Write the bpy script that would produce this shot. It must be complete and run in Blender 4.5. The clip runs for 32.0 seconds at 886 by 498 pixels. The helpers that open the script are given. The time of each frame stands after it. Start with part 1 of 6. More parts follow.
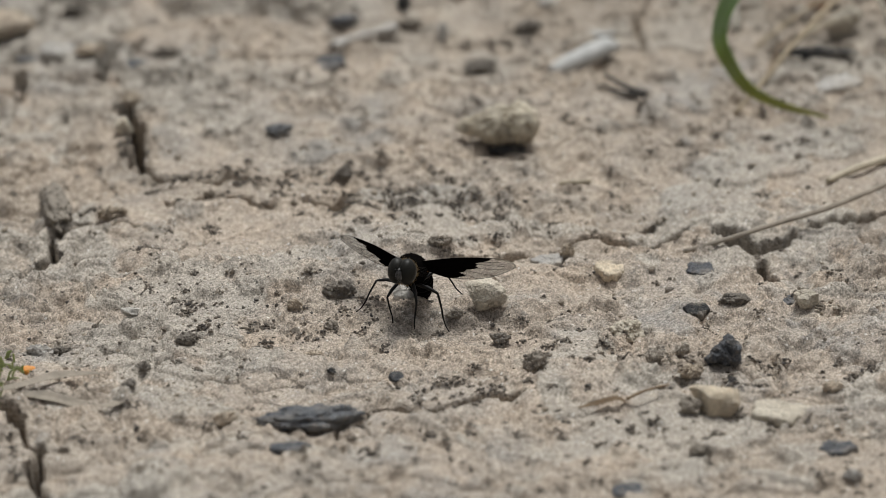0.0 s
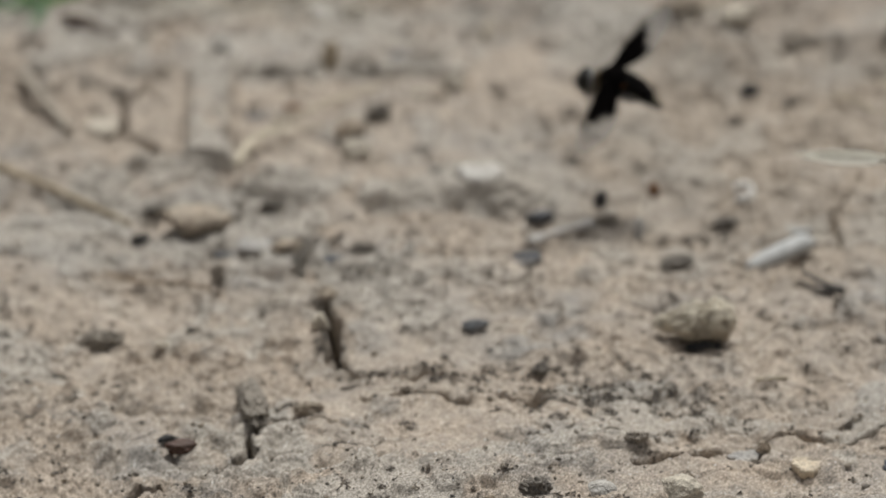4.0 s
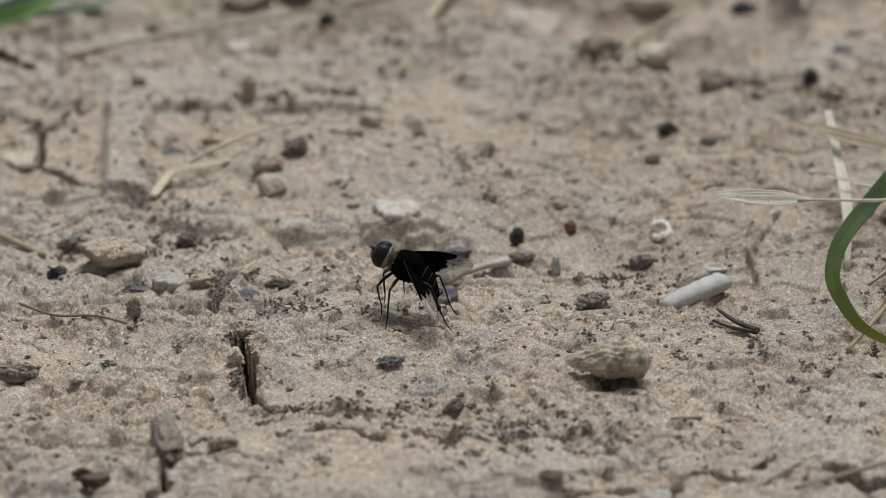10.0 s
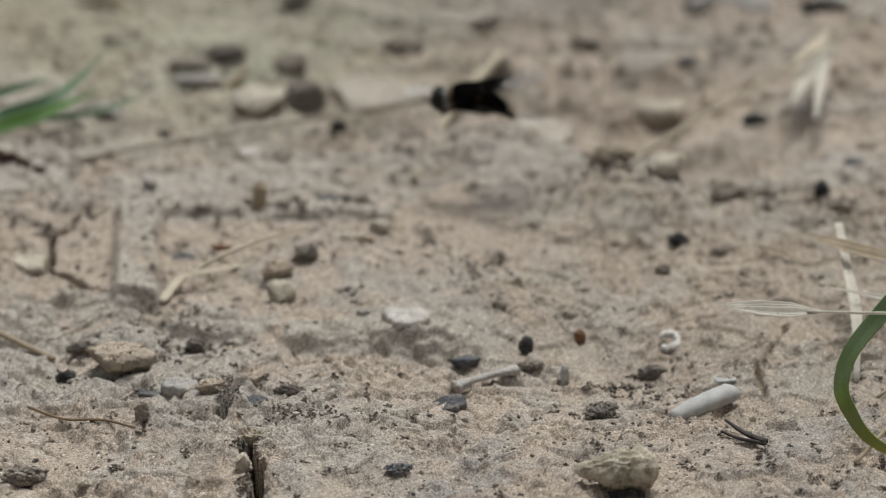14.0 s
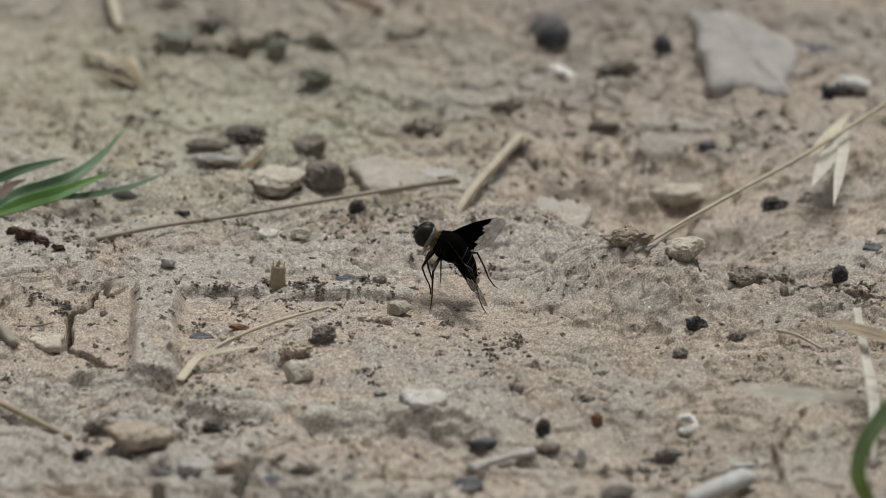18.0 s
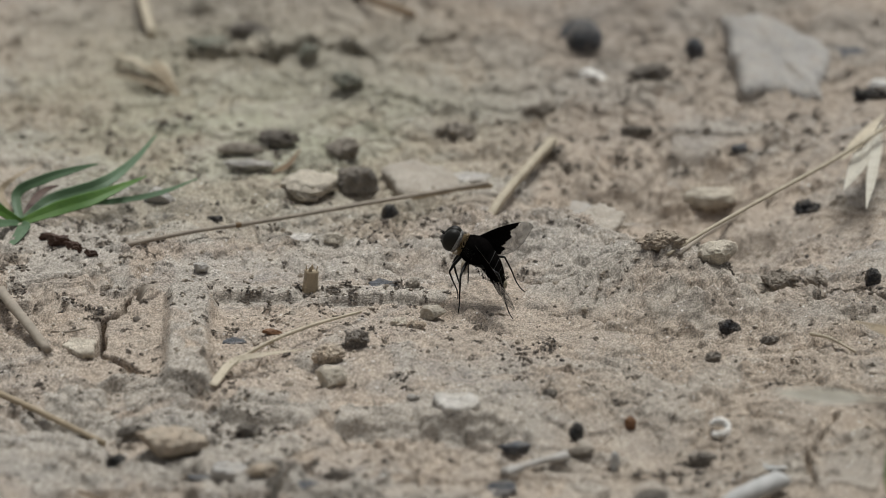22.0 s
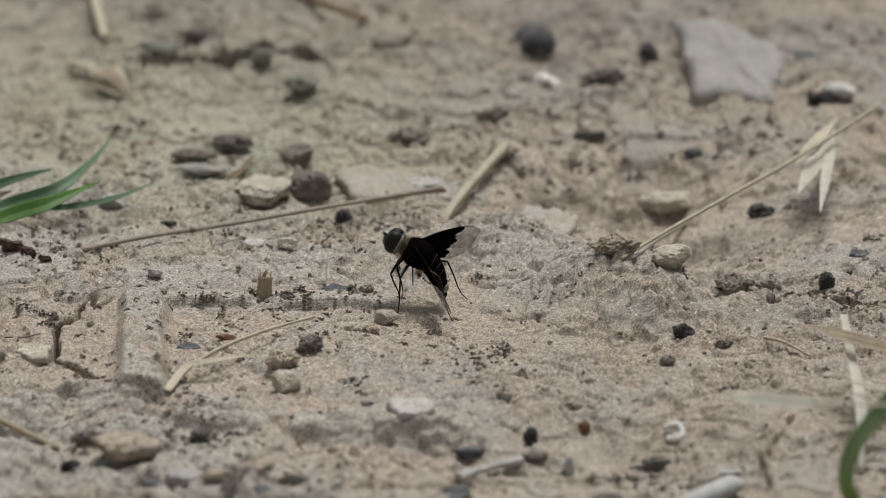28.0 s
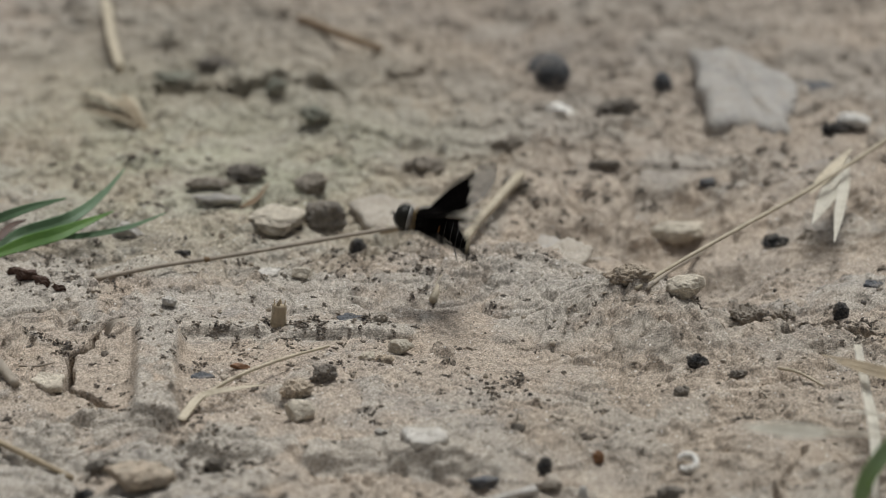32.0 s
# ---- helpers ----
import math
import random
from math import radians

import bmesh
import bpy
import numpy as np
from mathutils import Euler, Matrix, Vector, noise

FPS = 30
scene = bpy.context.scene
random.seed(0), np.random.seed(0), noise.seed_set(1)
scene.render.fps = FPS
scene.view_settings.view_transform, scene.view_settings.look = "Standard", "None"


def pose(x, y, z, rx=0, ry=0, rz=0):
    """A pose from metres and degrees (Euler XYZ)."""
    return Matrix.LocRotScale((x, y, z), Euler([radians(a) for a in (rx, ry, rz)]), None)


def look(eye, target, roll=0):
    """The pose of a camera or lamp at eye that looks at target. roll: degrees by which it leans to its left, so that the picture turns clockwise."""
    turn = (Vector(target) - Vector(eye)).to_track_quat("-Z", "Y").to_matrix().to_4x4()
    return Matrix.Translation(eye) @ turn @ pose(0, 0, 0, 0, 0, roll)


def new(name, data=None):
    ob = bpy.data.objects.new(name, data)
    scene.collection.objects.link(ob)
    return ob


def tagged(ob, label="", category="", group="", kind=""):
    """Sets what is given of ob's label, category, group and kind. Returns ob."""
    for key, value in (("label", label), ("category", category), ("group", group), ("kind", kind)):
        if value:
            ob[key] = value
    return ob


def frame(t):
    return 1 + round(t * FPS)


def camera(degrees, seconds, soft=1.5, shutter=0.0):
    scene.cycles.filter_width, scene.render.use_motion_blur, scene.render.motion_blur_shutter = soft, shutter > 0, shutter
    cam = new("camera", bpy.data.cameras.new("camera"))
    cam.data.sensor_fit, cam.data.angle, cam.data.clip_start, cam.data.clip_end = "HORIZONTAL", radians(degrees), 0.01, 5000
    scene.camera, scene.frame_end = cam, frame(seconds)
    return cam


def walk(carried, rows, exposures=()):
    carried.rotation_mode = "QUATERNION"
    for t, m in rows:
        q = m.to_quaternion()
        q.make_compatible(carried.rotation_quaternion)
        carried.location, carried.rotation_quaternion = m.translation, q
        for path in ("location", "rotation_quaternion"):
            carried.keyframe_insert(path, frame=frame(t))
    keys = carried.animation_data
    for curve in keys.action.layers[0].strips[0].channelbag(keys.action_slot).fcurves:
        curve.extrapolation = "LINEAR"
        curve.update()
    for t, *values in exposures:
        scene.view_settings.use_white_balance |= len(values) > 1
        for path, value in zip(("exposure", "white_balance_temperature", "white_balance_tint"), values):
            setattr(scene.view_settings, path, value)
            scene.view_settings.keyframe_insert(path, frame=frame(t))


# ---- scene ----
# A bee fly on cracked dry earth, filmed from about a metre and a half with a long lens.
# Coordinates are written in millimetres and scaled by MM.
MM = 0.001
EYE = (0.0000, -1.3259, 0.5357)
cam = camera(4.0, 32.0, soft=0.6, shutter=0.22)
cam.data.dof.use_dof = True
cam.data.dof.aperture_fstop = 27.0
# the lens is focused on this mark, which motions() carries along the ground as the focus is pulled
focus_mark = new("focus_mark")
focus_mark.empty_display_size = 0.002
cam.data.dof.focus_object = focus_mark
# seconds, point of the ground in the middle of the view (metres), lean (degrees)
PAN = [
    (0.0, 0.01461, -0.04961, -0.98),
    (0.5, 0.01336, -0.04653, -0.96),
    (1.0, 0.01268, -0.05117, -0.99),
    (1.5, 0.01327, -0.05076, -1.01),
    (2.0, 0.00731, -0.03575, -1.14),
    (2.5, 0.00290, -0.02688, -1.10),
    (3.0, -0.00250, -0.01618, -0.98),
    (3.5, -0.00731, -0.00372, -1.10),
    (4.0, -0.00664, 0.00898, -1.22),
    (4.5, 0.00312, 0.02062, -1.38),
    (6.5, 0.00911, 0.01795, -0.86),
    (7.0, 0.01065, 0.01332, -0.73),
    (7.5, 0.01267, 0.01268, -0.73),
    (8.0, 0.00905, 0.01643, -0.73),
    (8.5, 0.00503, 0.02112, -0.57),
    (9.0, 0.00331, 0.02112, -0.62),
    (9.5, 0.00249, 0.02067, -0.58),
    (10.0, 0.00294, 0.01971, -0.53),
    (10.5, 0.00393, 0.01973, -0.49),
    (11.0, 0.00226, 0.02024, -0.41),
    (11.5, 0.00073, 0.02090, -0.30),
    (12.0, -0.00111, 0.02352, -0.26),
    (12.5, -0.00300, 0.02711, -0.03),
    (13.0, -0.00104, 0.03637, 0.00),
    (13.5, 0.00166, 0.04816, -0.00),
    (14.0, 0.00194, 0.05377, 0.08),
    (14.5, 0.00176, 0.05981, 0.19),
    (16.5, 0.00508, 0.07700, 0.58),
    (17.0, 0.00325, 0.08067, 0.64),
    (17.5, 0.00094, 0.08170, 0.69),
    (18.0, -0.00023, 0.08051, 0.54),
    (18.5, -0.00270, 0.08594, 0.51),
    (19.0, -0.00145, 0.08579, 0.50),
    (19.5, -0.00124, 0.08261, 0.35),
    (20.0, -0.00285, 0.08373, 0.36),
    (20.5, -0.00423, 0.08613, 0.32),
    (21.0, -0.00361, 0.08360, 0.32),
    (21.5, -0.00486, 0.08465, 0.22),
    (22.0, -0.00412, 0.08188, 0.29),
    (22.5, -0.00276, 0.07949, 0.21),
    (23.0, -0.00218, 0.07717, 0.22),
    (23.5, -0.00175, 0.07643, 0.28),
    (24.0, -0.00105, 0.07775, 0.33),
    (24.5, 0.00028, 0.08173, 0.23),
    (25.0, 0.00072, 0.08307, 0.29),
    (25.5, -0.00064, 0.08522, 0.37),
    (27.5, 0.00185, 0.08278, 0.27),
    (28.0, 0.00136, 0.08349, 0.25),
    (28.5, -0.00044, 0.08515, 0.26),
    (29.0, -0.00105, 0.08636, 0.36),
    (29.5, -0.00092, 0.08741, 0.32),
    (30.0, -0.00053, 0.09042, 0.30),
    (30.5, 0.00101, 0.09175, 0.31),
    (31.0, 0.00109, 0.09154, 0.30),
    (31.5, 0.00030, 0.09313, 0.27),
    (32.0, -0.00035, 0.09347, 0.31),
]
walk(cam, [(t, look(EYE, (x, y, 0.0), lean)) for t, x, y, lean in PAN], exposures=((0.0, 0.79), (5.0, 0.73), (16.0, 0.68), (32.0, 0.65)))

# ---- light: a bright overcast sky, brighter on the far side ----
SUN_AZIMUTH, SUN_HEIGHT = radians(18), radians(70)
world = bpy.data.worlds.new("overcast_sky")
scene.world = world
world.use_nodes = True
wn, wl = world.node_tree.nodes, world.node_tree.links
sky = wn.new("ShaderNodeTexSky")
sky.sky_type, sky.sun_disc = "NISHITA", False
sky.sun_elevation, sky.sun_rotation = SUN_HEIGHT, SUN_AZIMUTH
sky.dust_density, sky.ozone_density = 4.0, 0.3
pale = wn.new("ShaderNodeHueSaturation")
pale.inputs["Saturation"].default_value = 0.2
wl.new(sky.outputs["Color"], pale.inputs["Color"])
wl.new(pale.outputs["Color"], wn["Background"].inputs["Color"])
wn["Background"].inputs["Strength"].default_value = 0.046
sun_data = bpy.data.lights.new("sun", "SUN")
sun_data.energy, sun_data.angle, sun_data.color = 1.6, radians(24), (0.965, 0.98, 0.962)
sun = new("sun", sun_data)
sun.matrix_world = look((math.sin(SUN_AZIMUTH) * math.cos(SUN_HEIGHT) * 5, math.cos(SUN_AZIMUTH) * math.cos(SUN_HEIGHT) * 5,
                         math.sin(SUN_HEIGHT) * 5), (0, 0, 0))


# ---- materials ----
class Mat:
    """A node material with short helpers; scales are in cycles per millimetre."""

    def __init__(self, name, rough=0.9, spec=0.3):
        self.m = bpy.data.materials.new(name)
        self.m.use_nodes = True
        self.n, self.l = self.m.node_tree.nodes, self.m.node_tree.links
        self.bsdf = self.n["Principled BSDF"]
        self.bsdf.inputs["Roughness"].default_value = rough
        self.bsdf.inputs["Specular IOR Level"].default_value = spec
        self.co = self.n.new("ShaderNodeTexCoord").outputs["Object"]

    def noise(self, per_mm, detail=4.0, rough=0.6, distort=0.0, stretch=None):
        node = self.n.new("ShaderNodeTexNoise")
        node.inputs["Scale"].default_value = per_mm * 1000
        node.inputs["Detail"].default_value = detail
        node.inputs["Roughness"].default_value = rough
        node.inputs["Distortion"].default_value = distort
        co = self.co
        if stretch:
            mapping = self.n.new("ShaderNodeMapping")
            mapping.inputs["Scale"].default_value = stretch
            self.l.new(co, mapping.inputs["Vector"])
            co = mapping.outputs["Vector"]
        self.l.new(co, node.inputs["Vector"])
        return node.outputs["Fac"]

    def cells(self, per_mm):
        node = self.n.new("ShaderNodeTexVoronoi")
        node.inputs["Scale"].default_value = per_mm * 1000
        self.l.new(self.co, node.inputs["Vector"])
        return node.outputs["Color"], node.outputs["Distance"]

    def ramp(self, fac, *stops):
        node = self.n.new("ShaderNodeValToRGB")
        el = node.color_ramp.elements
        while len(el) < len(stops):
            el.new(0.5)
        for e, (at, c) in zip(el, stops):
            e.position = at
            e.color = (c, c, c, 1) if isinstance(c, (int, float)) else (*c, 1)
        self.l.new(fac, node.inputs["Fac"])
        return node.outputs["Color"]

    def mix(self, fac, a, b, how="MIX"):
        node = self.n.new("ShaderNodeMix")
        node.data_type, node.blend_type = "RGBA", how
        for socket, v in ((node.inputs[0], fac), (node.inputs[6], a), (node.inputs[7], b)):
            if isinstance(v, bpy.types.NodeSocket):
                self.l.new(v, socket)
            elif isinstance(v, tuple):
                socket.default_value = (*v, 1)
            else:
                socket.default_value = v
        return node.outputs[2]

    def random(self, island=False):
        if island:
            return self.n.new("ShaderNodeNewGeometry").outputs["Random Per Island"]
        return self.n.new("ShaderNodeObjectInfo").outputs["Random"]

    def thin(self, colour, share):
        """Lets light through, as leaves and papery husks do."""
        glow, blend = self.n.new("ShaderNodeBsdfTranslucent"), self.n.new("ShaderNodeMixShader")
        blend.inputs[0].default_value = share
        self.l.new(colour, glow.inputs["Color"])
        self.l.new(self.bsdf.outputs[0], blend.inputs[1])
        self.l.new(glow.outputs[0], blend.inputs[2])
        self.l.new(blend.outputs[0], self.n["Material Output"].inputs["Surface"])
        return self.m

    def colour(self, socket):
        self.l.new(socket, self.bsdf.inputs["Base Color"])
        return self

    def bump(self, height, mm, strength=1.0):
        node = self.n.new("ShaderNodeBump")
        node.inputs["Distance"].default_value = mm * MM
        node.inputs["Strength"].default_value = strength
        self.l.new(height, node.inputs["Height"])
        if self.bsdf.inputs["Normal"].is_linked:
            self.l.new(self.bsdf.inputs["Normal"].links[0].from_socket, node.inputs["Normal"])
        self.l.new(node.outputs["Normal"], self.bsdf.inputs["Normal"])
        return self


def soil_material():
    m = Mat("dry_loam", 0.95, 0.2)
    broad = m.ramp(m.noise(0.035, 5, 0.6, 0.4), (0.36, (0.415, 0.35, 0.285)), (0.5, (0.36, 0.315, 0.267)), (0.63, (0.315, 0.29, 0.262)))
    warm = m.ramp(m.noise(0.11, 4, 0.65), (0.46, 0.0), (0.68, 0.8))
    c = m.mix(warm, broad, (0.41, 0.328, 0.252))
    dusty = m.ramp(m.noise(0.16, 6, 0.72), (0.5, 0.0), (0.74, 0.55))
    c = m.mix(dusty, c, (0.245, 0.232, 0.215))
    bleached = m.ramp(m.noise(0.2, 6, 0.7, 0.3), (0.54, 0.0), (0.74, 0.75))
    c = m.mix(bleached, c, (0.54, 0.485, 0.405))
    laid = m.n.new("ShaderNodeAttribute")
    laid.attribute_name = "crust"
    edge = m.mix(0.35, laid.outputs["Fac"], m.noise(0.45, 5, 0.7))
    c = m.mix(m.ramp(edge, (0.2, 0.55), (0.4, 0.0)), c, (0.41, 0.338, 0.268))
    c = m.mix(m.ramp(edge, (0.42, 0.0), (0.62, 0.7)), c, (0.385, 0.352, 0.305))
    def ragged_spot(sx, sy, rx, ry, most, edge=0.6):
        """A ragged spot round a point of the ground, in millimetres."""
        spot, film = m.n.new("ShaderNodeMapping"), m.n.new("ShaderNodeTexGradient")
        film.gradient_type = "SPHERICAL"
        spot.inputs["Scale"].default_value = (1 / (rx * MM), 1 / (ry * MM), 0.0)
        spot.inputs["Location"].default_value = (-sx / rx, -sy / ry, 0.0)
        m.l.new(m.co, spot.inputs["Vector"])
        m.l.new(spot.outputs["Vector"], film.inputs["Vector"])
        return m.mix(1.0, m.ramp(film.outputs["Fac"], (0.05, 0.0), (edge, most)), m.ramp(m.noise(0.07, 5, 0.65), (0.3, 0.3), (0.6, 1.0)), "MULTIPLY")

    c = m.mix(ragged_spot(-28.2, 135.2, 44, 60, 0.75), c, (0.33, 0.325, 0.235))
    # darker loam farther off and beside the dry litter
    c = m.mix(ragged_spot(30, 190, 120, 75, 0.75, 0.4), c, (0.27, 0.232, 0.195))
    c = m.mix(ragged_spot(42, 36, 55, 48, 0.45, 0.5), c, (0.28, 0.235, 0.185))
    patch = m.ramp(m.noise(0.07, 5, 0.65, 0.5), (0.5, 0.0), (0.66, 1.0))
    cell, near = m.cells(6.2)
    c = m.mix(1.0, c, m.ramp(cell, (0.2, 0.63), (0.5, 1.0), (0.8, 1.44)), "MULTIPLY")
    coarse, coarse_near = m.cells(3.0)
    c = m.mix(0.3, c, m.ramp(coarse, (0.15, 0.6), (0.5, 1.0), (0.85, 1.4)), "MULTIPLY")
    fine = m.ramp(m.noise(0.5, 6, 0.72), (0.3, 0.86), (0.5, 1.0), (0.7, 1.1))
    c = m.mix(1.0, c, fine, "MULTIPLY")
    grit = m.mix(1.0, m.ramp(m.noise(0.9, 5, 0.65, 0.6), (0.54, 0.0), (0.66, 0.75)), patch, "MULTIPLY")
    c = m.mix(grit, c, (0.15, 0.138, 0.128))
    pepper = m.ramp(m.noise(1.5, 3, 0.6, 0.4), (0.68, 0.0), (0.74, 0.6))
    c = m.mix(pepper, c, (0.14, 0.13, 0.125))
    quartz = m.ramp(m.cells(4.0)[0], (0.9, 0.0), (0.95, 0.8))
    c = m.mix(quartz, c, (0.76, 0.73, 0.68))
    m.colour(c)
    m.bump(m.noise(0.5, 6, 0.65), 0.3, 1.0).bump(m.ramp(coarse_near, (0.0, 1.0), (0.7, 0.0)), 0.05, 0.7).bump(m.ramp(near, (0.0, 1.0), (0.7, 0.0)), 0.075, 1.0)
    return m.m


def stone_material(name, a, b, dark, speck=0.3, rough=0.85, bump=0.25, spec=0.3, dusty=0.6):
    m = Mat(name, rough, spec)
    c = m.mix(m.ramp(m.noise(0.35, 5, 0.65), (0.35, 0.0), (0.65, 1.0)), a, b)
    c = m.mix(m.ramp(m.noise(1.3, 4, 0.7), (0.52, 0.0), (0.7, speck)), c, dark)
    shade = m.ramp(m.random(), (0.0, 0.78), (1.0, 1.18))
    c = m.mix(1.0, c, shade, "MULTIPLY")
    cell, near = m.cells(4.6)
    c = m.mix(0.6, c, m.ramp(cell, (0.0, 0.7), (0.6, 1.0), (1.0, 1.35)), "MULTIPLY")
    dust = m.ramp(m.noise(0.45, 6, 0.75), (0.46, 0.0), (0.62, dusty))
    c = m.mix(dust, c, m.ramp(m.cells(6.2)[0], (0.0, (0.22, 0.19, 0.155)), (0.6, (0.38, 0.325, 0.26)), (1.0, (0.55, 0.49, 0.41))))
    m.colour(c)
    m.bump(m.noise(0.7, 6, 0.7), bump * 2.4, 0.9).bump(m.noise(3.0, 3, 0.7), bump * 0.6, 0.8).bump(m.ramp(near, (0.0, 1.0), (0.7, 0.0)), 0.05, 0.8)
    return m.m


def crumb_material(name, *stops):
    m = Mat(name, 0.95, 0.2)
    c = m.ramp(m.random(island=True), *stops)
    c = m.mix(1.0, c, m.ramp(m.noise(2.0, 3, 0.7), (0.3, 0.7), (0.7, 1.25)), "MULTIPLY")
    m.colour(c)
    m.bump(m.noise(2.5, 4, 0.7), 0.3, 1.0)
    return m.m


def straw_material(name, a, b, rough=0.6, thin=0.0):
    m = Mat(name, rough, 0.35)
    c = m.mix(m.ramp(m.noise(0.5, 5, 0.65), (0.35, 0.0), (0.65, 1.0)), a, b)
    c = m.mix(m.ramp(m.noise(1.2, 4, 0.7), (0.58, 0.0), (0.75, 0.6)), c, (0.13, 0.10, 0.07))
    m.colour(c)
    m.bump(m.noise(2.2, 3, 0.6), 0.12, 0.7)
    return m.thin(c, thin) if thin else m.m


def leaf_material(name, a, b):
    m = Mat(name, 0.5, 0.4)
    c = m.mix(m.ramp(m.noise(0.25, 4, 0.6), (0.35, 0.0), (0.65, 1.0)), a, b)
    c = m.mix(m.ramp(m.noise(3.0, 2, 0.6), (0.62, 0.0), (0.72, 0.5)), c, (0.20, 0.24, 0.13))
    m.colour(c)
    m.bump(m.noise(2.0, 3, 0.6), 0.1, 0.6)
    return m.thin(c, 0.35)


def plain_material(name, colour, rough, spec=0.4, vary=0.3, per_mm=2.0, metal=0.0):
    m = Mat(name, rough, spec)
    m.bsdf.inputs["Metallic"].default_value = metal
    c = m.mix(1.0, colour, m.ramp(m.noise(per_mm, 4, 0.65), (0.3, 1 - vary), (0.7, 1 + vary)), "MULTIPLY")
    m.colour(c)
    m.bump(m.noise(per_mm * 2, 3, 0.6), 0.04, 0.5)
    return m.m


def wing_membrane():
    m = Mat("wing_membrane", 0.25, 0.5)
    m.colour(m.ramp(m.noise(0.8, 2), (0.3, (0.32, 0.30, 0.27)), (0.7, (0.44, 0.415, 0.385))))
    see = m.n.new("ShaderNodeBsdfTransparent")
    blend = m.n.new("ShaderNodeMixShader")
    blend.inputs[0].default_value = 0.34
    m.l.new(see.outputs[0], blend.inputs[1])
    m.l.new(m.bsdf.outputs[0], blend.inputs[2])
    m.l.new(blend.outputs[0], m.n["Material Output"].inputs["Surface"])
    return m.m


SOIL = soil_material()
LIME = stone_material("pale_limestone", (0.62, 0.56, 0.46), (0.52, 0.46, 0.37), (0.24, 0.205, 0.15), 0.5)
WEATHERED = stone_material("weathered_limestone", (0.60, 0.54, 0.43), (0.36, 0.30, 0.21), (0.15, 0.12, 0.085), 0.75)
VEIN = plain_material("wing_vein", (0.05, 0.043, 0.036), 0.7, 0.1, 0.2)
WHITE = stone_material("white_stone", (0.55, 0.52, 0.475), (0.46, 0.435, 0.395), (0.38, 0.345, 0.30), 0.25, dusty=0.4)
CREAM = stone_material("cream_stone", (0.74, 0.64, 0.49), (0.62, 0.50, 0.36), (0.34, 0.27, 0.19), 0.3)
SLATE = stone_material("blue_grey_slate", (0.08, 0.085, 0.095), (0.14, 0.145, 0.157), (0.03, 0.03, 0.034), 0.55, 0.7, 0.3, 0.3, 0.45)
COAL = stone_material("charcoal", (0.04, 0.04, 0.042), (0.075, 0.074, 0.076), (0.012, 0.012, 0.013), 0.6, 0.8, 0.35, 0.25, 0.55)
ROUGH_SLATE = stone_material("rough_slate", (0.13, 0.137, 0.15), (0.22, 0.226, 0.235), (0.03, 0.03, 0.034), 0.7, 0.75, 0.45, 0.3, 0.5)
MOSSY = stone_material("mossy_stone", (0.20, 0.205, 0.165), (0.27, 0.265, 0.215), (0.10, 0.105, 0.08), 0.4)
CHALK = stone_material("chalk_white", (0.80, 0.78, 0.74), (0.70, 0.67, 0.62), (0.45, 0.41, 0.36), 0.25, dusty=0.3)
CLOD = stone_material("grey_clod", (0.42, 0.37, 0.31), (0.31, 0.275, 0.235), (0.13, 0.118, 0.105), 0.4, 0.95, 0.35, 0.15)
DARK_CLOD = stone_material("dark_clod", (0.29, 0.26, 0.225), (0.20, 0.18, 0.158), (0.075, 0.07, 0.064), 0.5, 0.95, 0.35, 0.15, 0.5)
EARTH = stone_material("tan_clod", (0.58, 0.48, 0.37), (0.47, 0.40, 0.32), (0.19, 0.168, 0.145), 0.35, 0.95, 0.35, 0.15)
GREYSTONE = stone_material("grey_stone", (0.44, 0.42, 0.395), (0.52, 0.49, 0.45), (0.18, 0.168, 0.16), 0.35)
CRUST = stone_material("dry_crust", (0.50, 0.45, 0.385), (0.42, 0.38, 0.325), (0.24, 0.21, 0.18), 0.3, 0.95, 0.2, 0.15)
SHELL = plain_material("bleached_shell", (0.42, 0.416, 0.40), 0.6, 0.3, 0.2, 0.7)
DARK_CRUMB = crumb_material("dark_crumbs", (0.0, (0.085, 0.078, 0.074)), (0.4, (0.18, 0.155, 0.13)), (1.0, (0.34, 0.29, 0.235)))
TAN_CRUMB = crumb_material("tan_crumbs", (0.0, (0.2, 0.175, 0.15)), (0.4, (0.36, 0.305, 0.24)), (1.0, (0.50, 0.445, 0.375)))
QUARTZ = crumb_material("quartz_grains", (0.0, (0.55, 0.50, 0.44)), (1.0, (0.80, 0.78, 0.74)))
STRAW = straw_material("dry_straw", (0.40, 0.32, 0.215), (0.31, 0.25, 0.17))
TAN_STRAW = straw_material("tan_straw", (0.46, 0.40, 0.30), (0.35, 0.30, 0.22))
PALE_STRAW = straw_material("bleached_straw", (0.56, 0.49, 0.37), (0.44, 0.38, 0.28))
PAPER = straw_material("papery_husk", (0.78, 0.75, 0.66), (0.66, 0.62, 0.53), 0.5, 0.4)
GREY_STEM = straw_material("weathered_stem", (0.36, 0.31, 0.25), (0.27, 0.235, 0.19), 0.8)
BROWN_STEM = straw_material("brown_stem", (0.22, 0.15, 0.085), (0.15, 0.10, 0.06), 0.75)
BLACK_TWIG = straw_material("dark_twig", (0.07, 0.062, 0.055), (0.04, 0.036, 0.033), 0.8)
GREEN = leaf_material("grass_green", (0.14, 0.28, 0.05), (0.10, 0.22, 0.045))
